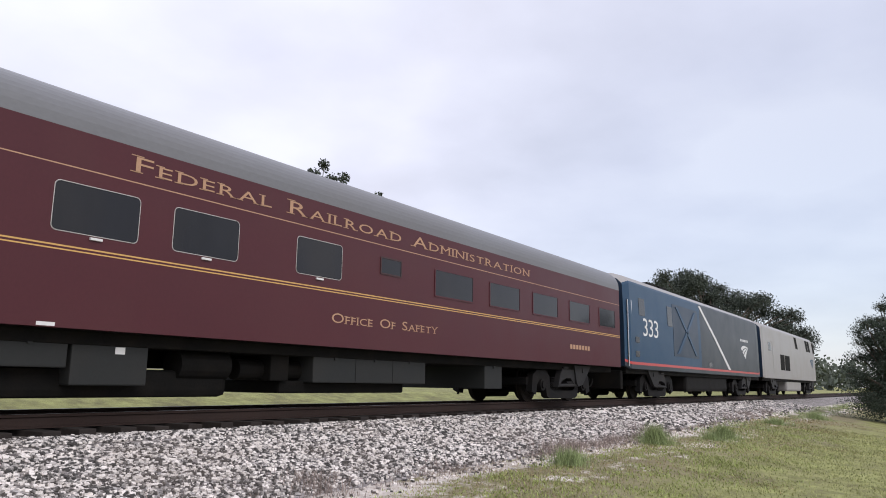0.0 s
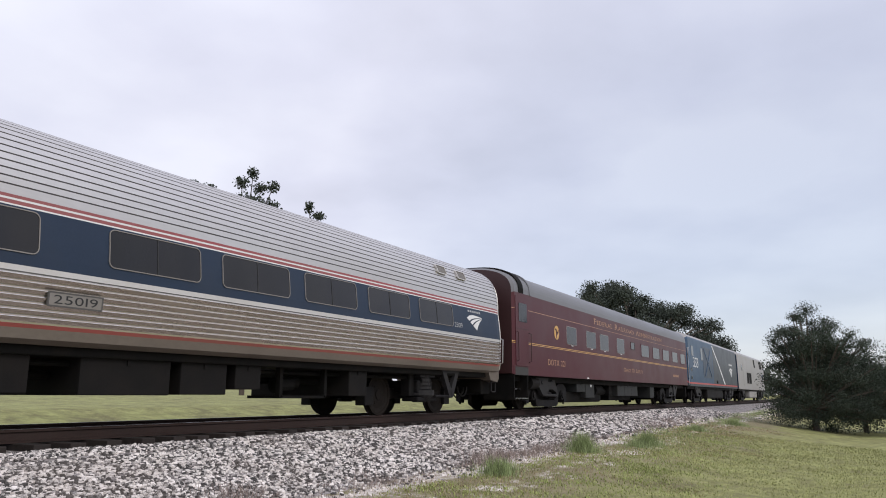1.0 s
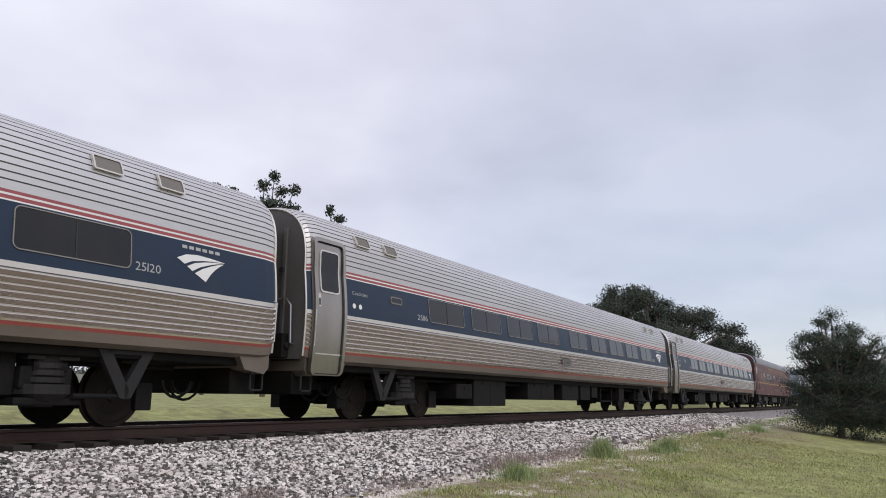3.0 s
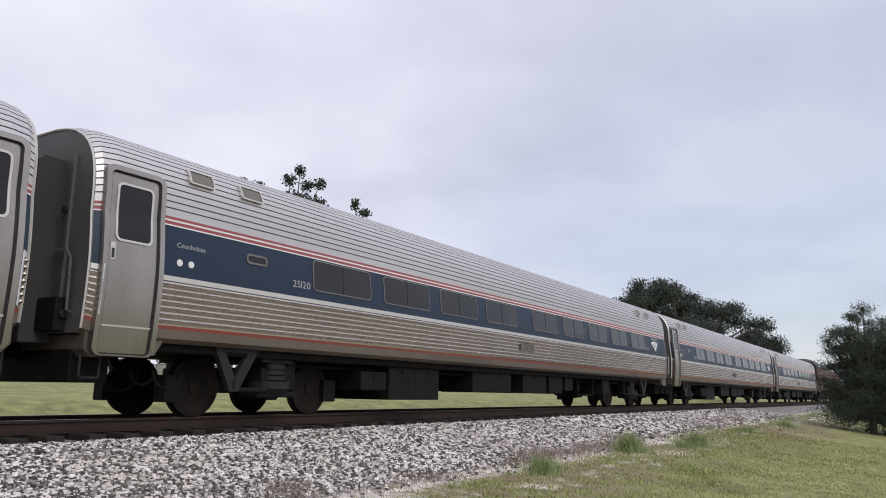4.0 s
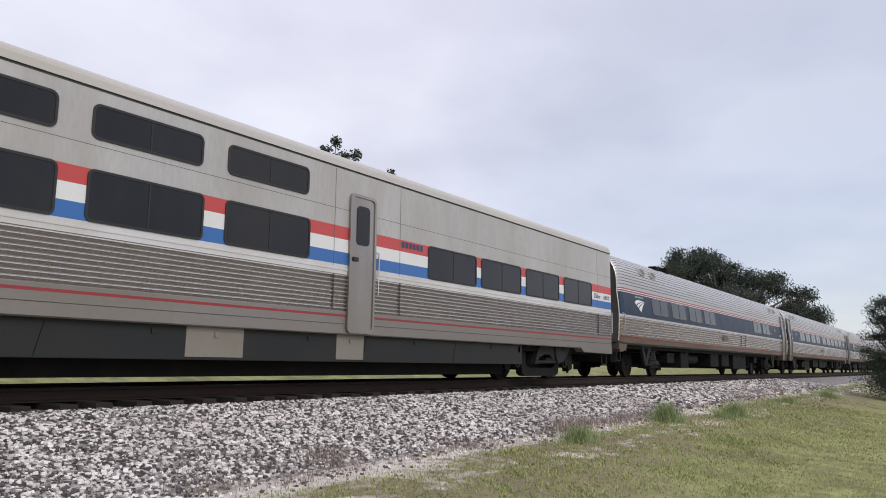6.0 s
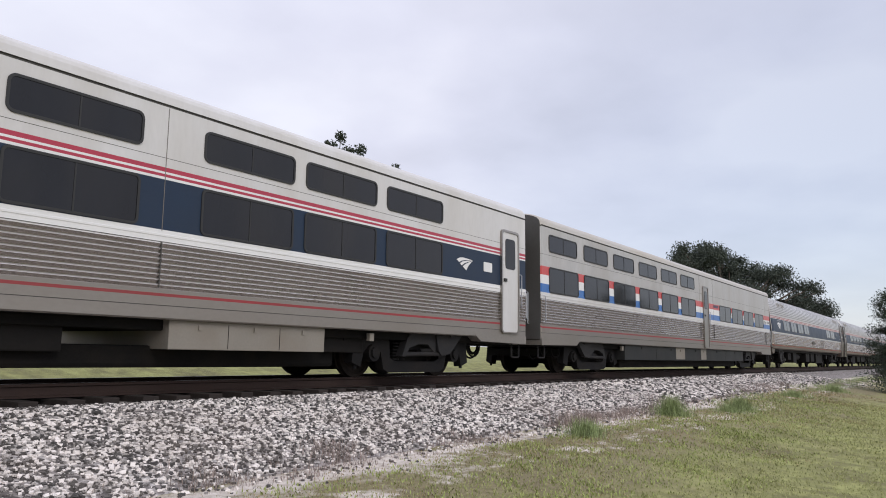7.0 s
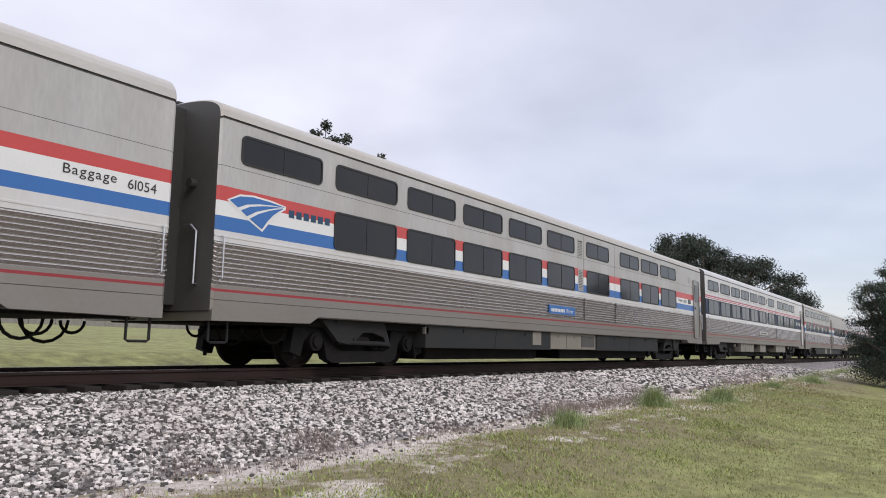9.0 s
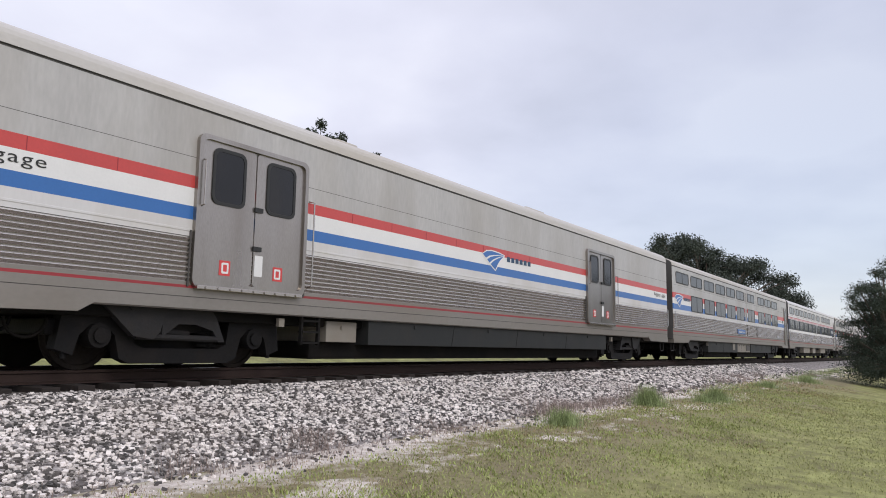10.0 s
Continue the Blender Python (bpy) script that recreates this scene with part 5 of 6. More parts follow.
def blue_locomotive():
    car = new("locomotive")
    tagged(car, "blue and slate diesel locomotive with white diagonal stripe", "locomotive", "locomotives")
    L = 10.35
    st = [(-L, 0.93), (-L + 0.35, 1.0), (-1.6, 1.0)]
    part("rear_body", hull("rear_body", loco_half((0, 1, 2, 3)), [LOCO_SLATE, RED, LOCO_BLUE, LOCO_SILVER], st, 2.4, LOCO_NAVY), None, car, "mid blue rear body with silver roof")
    st = [(-1.598, 1.0), (L - 1.0, 1.0), (L - 0.3, 0.96), (L, 0.86)]
    part("front_body", hull("front_body", loco_half((0, 1, 2, 3)), [LOCO_SLATE, RED, LOCO_SLATE, LOCO_SILVER], st, 2.4, LOCO_NAVY), None, car, "dark slate front body with silver roof")
    bm = bmesh.new()
    box(bm, -L + 0.2, L - 0.2, -1.38, 1.38, 0.86, 1.02, 0.03)
    part("underframe", bm, UNDER, car)
    part("diagonal_stripe", on_side([(-1.75, 3.86), (-1.42, 3.86), (3.35, 1.27), (2.95, 1.27)], loco_wall, 0, 0.008), WHITE, car)
    lettering("333", -8.8, -7.2, 2.16, 0.62, loco_wall, WHITE, car, "road_number")
    for x0, x1, z0, z1 in ((-9.15, -8.55, 2.85, 3.45), (-6.05, -5.45, 2.7, 3.45), (-9.6, -9.2, 1.9, 2.1), (-9.6, -9.2, 1.42, 1.62), (-0.5, 0.0, 1.3, 1.5)):
        part("side_window", on_side(rounded(x0, z0, x1, z1, 0.04), loco_wall, 0, 0.01), GLASS, car)
    g = part("side_grille", on_side(rounded(-5.4, 1.6, -2.0, 3.6, 0.05), loco_wall, 0, 0.008), LOCO_NAVY, car, "dark grille behind crossed braces")
    for a, b in (((-5.0, 1.7), (-2.5, 3.5)), ((-5.0, 3.5), (-2.5, 1.7))):
        part("brace", on_side([(a[0], a[1]), (a[0] + 0.3, a[1]), (b[0] + 0.3, b[1]), (b[0], b[1])], loco_wall, 0.008, 0.02), LOCO_BLUE, g)
    swoosh(car, loco_wall, 6.4, 2.25, 1.6, WHITE)
    bars(car, loco_wall, 5.6, 7.3, 2.75, 0.12, WHITE, 6, "operator_name_bars")
    for x in (-6.2, -4.9, 3.0):
        bm = bmesh.new()
        box(bm, x - 0.5, x + 0.5, -1.05, 1.05, 4.12, 4.33, 0.05)
        part("roof_fan", bm, UNDER, car)
    bm = bmesh.new()
    box(bm, -3.2, 3.4, -1.3, 1.3, 0.26, 0.95, 0.12)
    part("fuel_tank", bm, UNDER_BOX, car)
    truck(car, 6.6, HEAVY_TRUCK); truck(car, -6.6, HEAVY_TRUCK, True)
    for x in (-L + 0.16, -L + 0.5):
        part("cab_handrail", rod(bmesh.new(), (x, -1.5, 1.1), (x, -1.5, 3.3), 0.025, 6), CHROME, car)
    bm = bmesh.new()
    box(bm, -L - 0.4, -L + 0.3, -0.15, 0.15, 0.75, 1.0, 0.03)
    part("coupler", bm, UNDER, car)
    part("pilot", box(bmesh.new(), -L - 0.12, -L + 0.1, -1.3, 1.3, 0.35, 0.95, 0.03), UNDER, car)
    return car


def silver_locomotive():
    car = new("locomotive")
    tagged(car, "silver grey streamlined diesel locomotive leading the train", "locomotive", "locomotives")
    L = 10.35
    st = [(-L, 0.95), (-L + 0.3, 1.0), (L - 2.6, 1.0), (L - 1.4, 0.97), (L - 0.4, 0.82), (L, 0.62)]
    part("body", hull("body", loco_half((0, 0, 0, 1)), [LOCO_SILVER, LOCO_SILVER], st, 2.0, LOCO_NAVY), None, car)
    bm = bmesh.new()
    box(bm, -L + 0.2, L - 0.6, -1.38, 1.38, 0.86, 1.02, 0.03)
    part("underframe", bm, UNDER, car)
    for x in (-8.6, -8.2):
        part("side_window", on_side(rounded(x - 0.2, 2.6, x + 0.15, 3.1, 0.03), loco_wall, 0, 0.01), GLASS, car)
    for x0, x1 in ((-5.3, -4.0), (-3.8, -2.2)):
        part("side_grille", on_side(rounded(x0, 1.55, x1, 2.5, 0.03), loco_wall, 0, 0.012), UNDER, car, "square black intake grille")
    for x in (0.5, 4.9, 5.9, 8.0):
        part("roof_panel", on_side([(x, 3.1), (x + 0.8, 3.1), (x + 0.3, 3.86), (x - 0.5, 3.86)], loco_wall, 0, 0.012), UNDER, car, "slanted black radiator panel")
    part("door", on_side(rounded(-7.6, 1.3, -6.6, 3.2, 0.03), loco_wall, 0, 0.01), LOCO_SILVER, car)
    swoosh(car, loco_wall, 7.0, 2.3, 1.6, LOCO_BLUE)
    bm = bmesh.new()
    box(bm, -2.6, 2.8, -1.35, 1.35, 0.28, 1.0, 0.12)
    part("fuel_tank", bm, LOCO_SILVER, car)
    truck(car, 6.7, HEAVY_TRUCK); truck(car, -6.7, HEAVY_TRUCK, True)
    bm = bmesh.new()
    box(bm, L - 1.6, L - 0.5, -1.2, 1.2, 0.25, 0.95, 0.08)
    part("pilot", bm, UNDER, car)
    part("coupler", box(bmesh.new(), -L - 0.4, -L + 0.3, -0.15, 0.15, 0.75, 1.0, 0.03), UNDER, car)
    return car


COACH_WINDOWS = [-8.99, -6.94, -4.87, -2.80, -0.18, 1.90, 3.95, 6.0, 8.07]
PITCH = 26.0
train = []                                        # (thing, distance ahead of the coupling behind the maroon car)
train.append((silver_locomotive(), 58.0))
train.append((blue_locomotive(), 36.7))
train.append((maroon_car(), 13.0))
train.append((tube_coach("stainless fluted coach with a dark blue window band, car 25019", COACH_WINDOWS, -1, "25019", "25019", words="Coachclass"), -13.0))
train.append((tube_coach("stainless fluted coach with a dark blue window band, car 25116", COACH_WINDOWS, -1, "25116", "25116", words="Coachclass"), -39.5))
train.append((tube_coach("stainless fluted coach with a dark blue window band, car 25120", COACH_WINDOWS, -1, "25120", "25120", words="Coachclass"), -66.0))
cafe = tube_coach("stainless fluted cafe coach with long blank blue panel, car 28024", [-9.72, -7.65, -5.58, -3.60, 4.95, 6.94], 1, "28024", "28024", words="Cafe", hatch=2.6, vents=((-7.85, 0.34, 0.02), (-6.7, 0.26, 0.08)))
train.append((cafe, -92.5))


def dining_car():
    car = tall_car("dining_car", "stainless dining car with red, white and blue stripes", "dining car", STRIPES_III, 6, TALL_MATS_III)
    for k in range(6):
        x = -12.2 + 2.09 * k
        window(car, slab_wall, x, 3.075, x + 1.66, 3.535, 0.10, RUBBER, 0.035)
        window(car, slab_wall, x, 2.03, x + 1.72, 2.695, 0.09, RUBBER, 0.035)
    for x in (3.25, 5.25, 7.29, 9.38):
        window(car, slab_wall, x, 2.03, x + 1.80, 2.70, 0.09, RUBBER, 0.035)
    tall_door(car, 0.95, 1.55, STEEL_DOOR, 0.9)
    panel_seams(car, [0.55, 2.35, 11.6])
    lettering("Diner", 11.36, 11.80, 2.30, 0.13, slab_wall, RUBBER, car, "car_type_lettering")
    lettering("68021", 12.02, 12.46, 2.30, 0.12, slab_wall, RUBBER, car, "car_number")
    bars(car, slab_wall, 3.9 - 1.5, 3.1, 2.55, 0.11, LOCO_BLUE, 6, "operator_name_bars")
    boxes_under(car, [(-7.0, 7.3, 0.38, 0.86)], SKIRT, 1.50, 0.01, "underfloor_skirt", 2.4, 0.1)
    part("keel_tank", box(bmesh.new(), -6.7, 6.9, -1.2, 1.2, 0.14, 0.42, 0.05), UNDER, car)
    boxes_under(car, [(0.8, 1.5, 0.42, 0.84), (-2.2, -1.2, 0.42, 0.84)], BEIGE_BOX, 1.51, 0.005)
    bm = bmesh.new()
    box(bm, 4.8, 5.6, -0.9, -0.2, 3.99, 4.15, 0.03)
    part("roof_vent", bm, GREY_ROOF, car)
    return car


train.append((dining_car(), -118.5))
SLEEP = [(-12.22, 1.76), (-10.13, 1.75), (-8.05, 1.72), (-6.02, 1.72), (-3.98, 1.74), (-1.92, 1.72), (0.64, 1.72), (3.31, 1.74), (5.29, 1.78), (7.35, 1.79)]
one = sleeper("white-topped sleeping car with dark blue band and thin red stripes", 4, "", [(x, w) for x, w in SLEEP], True)
part("name_plate", on_side(rounded(-2.1, 1.38, 0.15, 1.54, 0.01), slab_wall, 0.012, 0.022), BELT, one, "pale steel plate with worn writing")
bars(one, lambda z: slab_wall(z) + 0.032, -1.75, -0.3, 1.43, 0.06, GROOVE, 9)
swoosh(one, slab_wall, 9.95, 2.36, 0.62, WHITE)
part("access_sign", on_side(rounded(10.7, 2.27, 11.05, 2.48, 0.02), slab_wall, 0, 0.006), WHITE, one)
boxes_under(one, [(3.0, 5.95, 0.45, 0.86), (-6.0, -3.05, 0.44, 0.86), (-1.45, 0.0, 0.44, 0.84)], BEIGE_BOX, 1.50, 0.01, "equipment_cabinet")
boxes_under(one, [(0.12, 1.7, 0.40, 0.86), (-2.7, -1.7, 0.40, 0.8), (6.2, 7.2, 0.45, 0.8), (-7.3, -6.3, 0.4, 0.8)], UNDER_BOX, 1.25)
bm_keel = bmesh.new()
box(bm_keel, -6.8, 6.6, -1.1, 1.1, 0.20, 0.5, 0.06)
part("water_tank", bm_keel, UNDER, one)
train.append((one, -144.5))
two = sleeper("sleeping car with red, white and blue stripes above fluted steel", 3, "", SLEEP, False)
lettering("Sleeper", 9.45, 9.95, 2.30, 0.14, slab_wall, RUBBER, two, "car_type_lettering")
lettering("62509", 10.10, 10.50, 2.30, 0.12, slab_wall, RUBBER, two, "car_number")
part("destination_sign", ring_on_side(rounded(10.72, 2.30, 11.08, 2.47, 0.05), rounded(10.75, 2.33, 11.05, 2.44, 0.03), slab_wall, 0, 0.01), RUBBER, two)
part("sign_glass", on_side(rounded(10.74, 2.32, 11.06, 2.45, 0.03), slab_wall, 0, 0.006), GLASS, two)
part("name_plate", on_side(rounded(-1.85, 1.33, -0.25, 1.55, 0.01), slab_wall, 0.014, 0.022), BLUE, two, "blue plate with pale writing")
lettering("River", -0.82, -0.38, 1.38, 0.11, lambda z: slab_wall(z) + 0.034, WHITE, two, "plate_lettering")
bars(two, lambda z: slab_wall(z) + 0.034, -1.75, -0.92, 1.385, 0.085, WHITE, 9)
swoosh(two, slab_wall, -11.85, 2.40, 1.1, BLUE, WHITE)
bars(two, slab_wall, -11.2, -10.2, 2.42, 0.12, LOCO_BLUE, 6, "operator_name_bars")
boxes_under(two, [(-7.2, -1.5, 0.38, 0.86), (1.6, 7.2, 0.38, 0.86)], SKIRT, 1.50, 0.01, "underfloor_skirt", 2.4, 0.1)
boxes_under(two, [(-1.48, 1.58, 0.40, 0.85)], BEIGE_BOX, 1.47, 0.01, "equipment_cabinet")
part("cabinet_louvre", on_side(rounded(0.55, 0.48, 1.45, 0.78, 0.02), lambda z: 1.47, 0.0, 0.02), GROOVE, two)
part("access_plate", on_side(rounded(-2.55, 0.50, -2.08, 0.82, 0.01), lambda z: 1.50, 0.0, 0.012), BEIGE_BOX, two)
for tank_x0, tank_x1 in ((-6.8, -1.75), (-0.35, 6.8)):
    part("water_tank", box(bmesh.new(), tank_x0, tank_x1, -1.2, 1.2, 0.14, 0.42, 0.05), UNDER, two)
train.append((two, -170.5))


def baggage_car():
    car = tall_car("baggage_car", "stainless baggage car with double doors and broad tricolour stripes", "baggage car", STRIPES_BAG, 6, TALL_MATS_III)
    for xc in (-7.95, 5.95):
        x0, x1, z0, z1 = xc - 1.03, xc + 1.03, 1.24, 3.30
        f = part("door_frame", ring_on_side(rounded(x0 - 0.07, z0 - 0.08, x1 + 0.07, z1 + 0.07, 0.12), rounded(x0, z0, x1, z1, 0.10), slab_wall, 0.0, 0.07), STEEL_DOOR, car, "raised steel frame round the double doors")
        for a, b in ((x0, xc - 0.012), (xc + 0.012, x1)):
            d = part("baggage_door", on_side(rounded(a, z0, b, z1, 0.07), slab_wall, 0.0, 0.03), STEEL_DOOR, f, "brushed steel door leaf")
            m = (a + b) / 2
            part("door_window", on_side(rounded(m - 0.27, 2.42, m + 0.27, 3.18, 0.10), slab_wall, 0.03, 0.01), GLASS, f)
            part("window_gasket", ring_on_side(rounded(m - 0.31, 2.38, m + 0.31, 3.22, 0.12), rounded(m - 0.26, 2.43, m + 0.26, 3.17, 0.09), slab_wall, 0.03, 0.018), RUBBER, f)
            part("notice", on_side(rounded(m - 0.10, 1.36, m + 0.10, 1.58, 0.01), slab_wall, 0.03, 0.004), STICKER_RED, f, "red notice sticker")
        part("notice", on_side(rounded(xc + 0.04, 1.40, xc + 0.20, 1.72, 0.01), slab_wall, 0.03, 0.004), WHITE, f, "white notice sticker")
        for edge in (x0 - 0.10, x1 + 0.10):      # dark upright seam where the ribs stop
            part("rib_end_seam", box(bmesh.new(), edge - 0.012, edge + 0.012, -HALF - 0.027, -HALF + 0.02, 1.16, 1.95), GROOVE, car)
        for m in (xc - 0.515, xc + 0.515):
            part("notice_print", ring_on_side(rounded(m - 0.065, 1.39, m + 0.065, 1.55, 0.02), rounded(m - 0.035, 1.42, m + 0.035, 1.52, 0.01), slab_wall, 0.033, 0.003), WHITE, f)
        for z in (1.78, 2.38):
            part("latch", on_side([(xc - 0.02, z), (xc + 0.14, z), (xc + 0.14, z + 0.07), (xc - 0.02, z + 0.07)], slab_wall, 0.03, 0.035), RUBBER, f)
        bm = bmesh.new()
        box(bm, x0, x1, -HALF - 0.10, -HALF, 1.13, 1.19, 0.01)
        for k in range(9):
            rod(bm, (x0 + 0.15 + 0.22 * k, -HALF - 0.1, 1.16), (x0 + 0.15 + 0.22 * k, -HALF - 0.115, 1.16), 0.02, 6)
        part("threshold", bm, STEEL, f)
        for gx in (x0 + 0.02, x1 + 0.17):
            grab(car, slab_wall, gx, 2.30 if gx < xc else 1.30, 3.0 if gx < xc else 2.75, 0.12, STEEL)
    panel_seams(car, [-12.2])
    for k in range(12):
        x = -11.4 + 1.15 * k
        if min(abs(x + 7.95), abs(x - 5.95)) > 1.2:
            part("stripe_joint", on_side([(x, 2.555), (x + 0.01, 2.555), (x + 0.01, 2.725), (x, 2.725)], slab_wall, 0, 0.003), DULL_RED, car)
    lettering("Baggage", -11.75 - 0.5, -11.15, 2.34, 0.19, slab_wall, RUBBER, car, "car_type_lettering")
    lettering("Baggage", 11.10, 11.80, 2.36, 0.16, slab_wall, RUBBER, car, "car_type_lettering")
    lettering("61054", 11.96, 12.38, 2.36, 0.13, slab_wall, RUBBER, car, "car_number")
    swoosh(car, slab_wall, -0.6, 2.44, 1.0, BLUE, WHITE)
    bars(car, slab_wall, 0.05, 1.35, 2.46, 0.12, LOCO_BLUE, 6, "operator_name_bars")
    boxes_under(car, [(-5.0, 6.6, 0.40, 0.87)], SKIRT, 1.52, 0.01, "underfloor_skirt", 2.6, 0.1)
    part("keel_tank", box(bmesh.new(), -6.2, 6.7, -1.2, 1.2, 0.14, 0.44, 0.05), UNDER, car)
    boxes_under(car, [(-6.0, -5.2, 0.44, 0.80)], BEIGE_BOX, 1.40, 0.01)
    bm = bmesh.new()
    for x in (-6.75, -6.35):
        box(bm, x - 0.02, x + 0.02, -1.56, -1.50, 0.38, 0.92)
    for z in (0.40, 0.58, 0.76):
        box(bm, -6.75, -6.35, -1.58, -1.46, z, z + 0.03)
    part("step_ladder", bm, UNDER_BOX, car)
    bm = bmesh.new()
    box(bm, 2.0, 3.1, -1.1, 0.3, 4.06, 4.20, 0.04)
    box(bm, -5.6, -5.0, -1.1, 0.3, 4.06, 4.20, 0.04)
    part("roof_vent", bm, ROOF_PAINT, car)
    return car


train.append((baggage_car(), -196.5))

# ---- trees, shrubs and grass ----


def leaf_mass(name, blobs, count, size, seed, mat, parent=None, flat=0.6):
    """Many small folded leaves over rough lumps: blobs are (x, y, z, rx, ry, rz)."""
    rng = np.random.default_rng(seed)
    vol = np.array([b[3] * b[4] * b[5] for b in blobs]) ** 0.67
    pick = rng.choice(len(blobs), count, p=vol / vol.sum())
    B = np.array(blobs, float)[pick]
    d = rng.normal(size=(count, 3)); d /= np.linalg.norm(d, axis=1)[:, None]
    r = np.minimum(np.abs(rng.normal(0.58, 0.32, count)), 1.12)
    P = B[:, :3] + d * r[:, None] * B[:, 3:6]
    # clumps pull leaves together and leave gaps
    C = P[rng.choice(count, max(8, count // 28))]
    near = C[rng.integers(0, len(C), count)]
    dist = np.linalg.norm(P - near, axis=1)
    k = np.where(dist < size * 9, 0.25, 0.0)
    P = P * (1 - k[:, None]) + near * k[:, None]
    s = size * rng.uniform(0.6, 1.5, count)
    u = rng.normal(size=(count, 3)); u /= np.linalg.norm(u, axis=1)[:, None]
    w = np.cross(u, rng.normal(size=(count, 3))); w /= np.linalg.norm(w, axis=1)[:, None]
    V = np.stack([P - u * s[:, None], P + w * s[:, None] * flat, P + u * s[:, None], P - w * s[:, None] * flat], 1).reshape(-1, 3)
    Fq = np.arange(count * 4).reshape(-1, 4)
    me = from_lists(name, V.tolist(), Fq.tolist(), [mat])
    return part(name, me, None, parent)


def limb_mesh(paths):
    bm = bmesh.new()
    for a, b, r0, r1 in paths:
        a, b = Vector(a), Vector(b)
        q = (b - a).to_track_quat("Z", "Y").to_matrix().to_4x4()
        bmesh.ops.create_cone(bm, cap_ends=True, segments=9, radius1=r0, radius2=r1, depth=(b - a).length, matrix=Matrix.Translation((a + b) / 2) @ q)
    return bm


def tree(name, label, x, y, blobs, count, size, seed, leaf, trunk_r, fork, category="tree"):
    """blobs are relative to the foot of the trunk."""
    t = new(name)
    t.location = (x, y, ground_z(x, y) - 0.1)
    tagged(t, label, category)
    rng = random.Random(seed)
    paths = [((0, 0, 0), (0.1, 0.05, fork), trunk_r, trunk_r * 0.75)]
    for b in blobs:
        mid = (b[0] * 0.5 + rng.uniform(-0.3, 0.3), b[1] * 0.5, fork + (b[2] - fork) * 0.55)
        paths.append(((0.1, 0.05, fork - 0.1), mid, trunk_r * 0.55, trunk_r * 0.3))
        paths.append((mid, (b[0], b[1], b[2]), trunk_r * 0.3, trunk_r * 0.1))
        for k in range(3):
            e = (b[0] + rng.uniform(-.8, .8) * b[3], b[1] + rng.uniform(-.8, .8) * b[4], b[2] + rng.uniform(-.4, .9) * b[5])
            paths.append(((b[0], b[1], b[2]), e, trunk_r * 0.12, trunk_r * 0.03))
    part("trunk", limb_mesh(paths), BARK, t)
    leaf_mass("crown", blobs, count, size, seed, leaf, t)
    return t


def lumps(shapes, count, r, seed, inner=0.55):
    """Scatters small uneven lumps through large rounded shapes, so that the outline breaks up."""
    rng = random.Random(seed)
    out = []
    for _ in range(count):
        b = rng.choices(shapes, [s[3] * s[4] * s[5] for s in shapes])[0]
        v = Vector((rng.gauss(0, 1), rng.gauss(0, 1), rng.gauss(0, 1))).normalized() * rng.uniform(inner, 1.0)
        k = r * rng.uniform(0.55, 1.35)
        out.append((b[0] + v.x * b[3], b[1] + v.y * b[4], max(k * 0.4, b[2] + v.z * b[5]), k * rng.uniform(0.9, 1.4), k * rng.uniform(0.9, 1.4), k * rng.uniform(0.6, 0.95)))
    return out


# broad oak behind the line
tree("oak_tree", "broad dark green oak behind the railway", 78.0, 19.8, lumps([(-4.0, 2.6, 9.0, 3.4, 3.2, 2.9), (-0.6, 2.0, 9.5, 3.4, 3.2, 3.0), (2.6, 0.4, 9.3, 3.2, 3.0, 2.9), (5.8, -2.2, 8.8, 3.3, 2.6, 2.7), (8.8, -4.0, 7.9, 3.1, 2.4, 2.6), (11.6, -5.2, 6.3, 2.7, 2.0, 2.5), (-1.0, 0.5, 5.8, 5.0, 4.0, 2.8), (3.5, -1.5, 4.4, 5.0, 4.0, 2.6)], 95, 1.25, 51, 0.35), 120000, 0.085, 11, LEAF_OAK, 0.5, 3.2)
# tall thin trees whose tops stand above the carriages
TUFT = [(0, 0, 13.2, 0.40, 0.40, 0.42), (-0.5, 0.4, 12.55, 0.5, 0.45, 0.40), (0.35, -0.3, 12.35, 0.5, 0.5, 0.36), (0.95, -0.8, 12.5, 0.45, 0.45, 0.38), (-0.1, 0.1, 11.4, 1.2, 1.1, 0.55), (0.8, -0.6, 11.2, 0.8, 0.7, 0.5), (0.1, 0, 10.4, 1.4, 1.3, 0.8)]
tree("tall_tree", "tall thin tree with sparse tufted top", 32.4, 30.9, TUFT, 4600, 0.08, 21, LEAF_OAK, 0.16, 8.0)
tree("tall_tree", "smaller tall tree with sparse tufted top", 34.7, 28.4, [(0, 0, 11.4, 0.30, 0.30, 0.42), (0.45, -0.4, 10.9, 0.5, 0.45, 0.30), (0.1, -0.1, 10.1, 0.7, 0.6, 0.35), (0.0, 0.0, 9.5, 0.8, 0.8, 0.5)], 2000, 0.075, 22, LEAF_OAK, 0.12, 7.5)
tree("tall_tree", "tall tree with thin scattered foliage", 30.0, 33.2, [(0, 0, 12.25, 0.35, 0.35, 0.25), (0.6, -0.6, 12.05, 0.45, 0.4, 0.28), (-0.6, 0.6, 12.2, 0.3, 0.3, 0.2), (-0.2, 0.1, 10.6, 0.9, 0.8, 0.5)], 1200, 0.07, 23, LEAF_OAK, 0.12, 7.5)
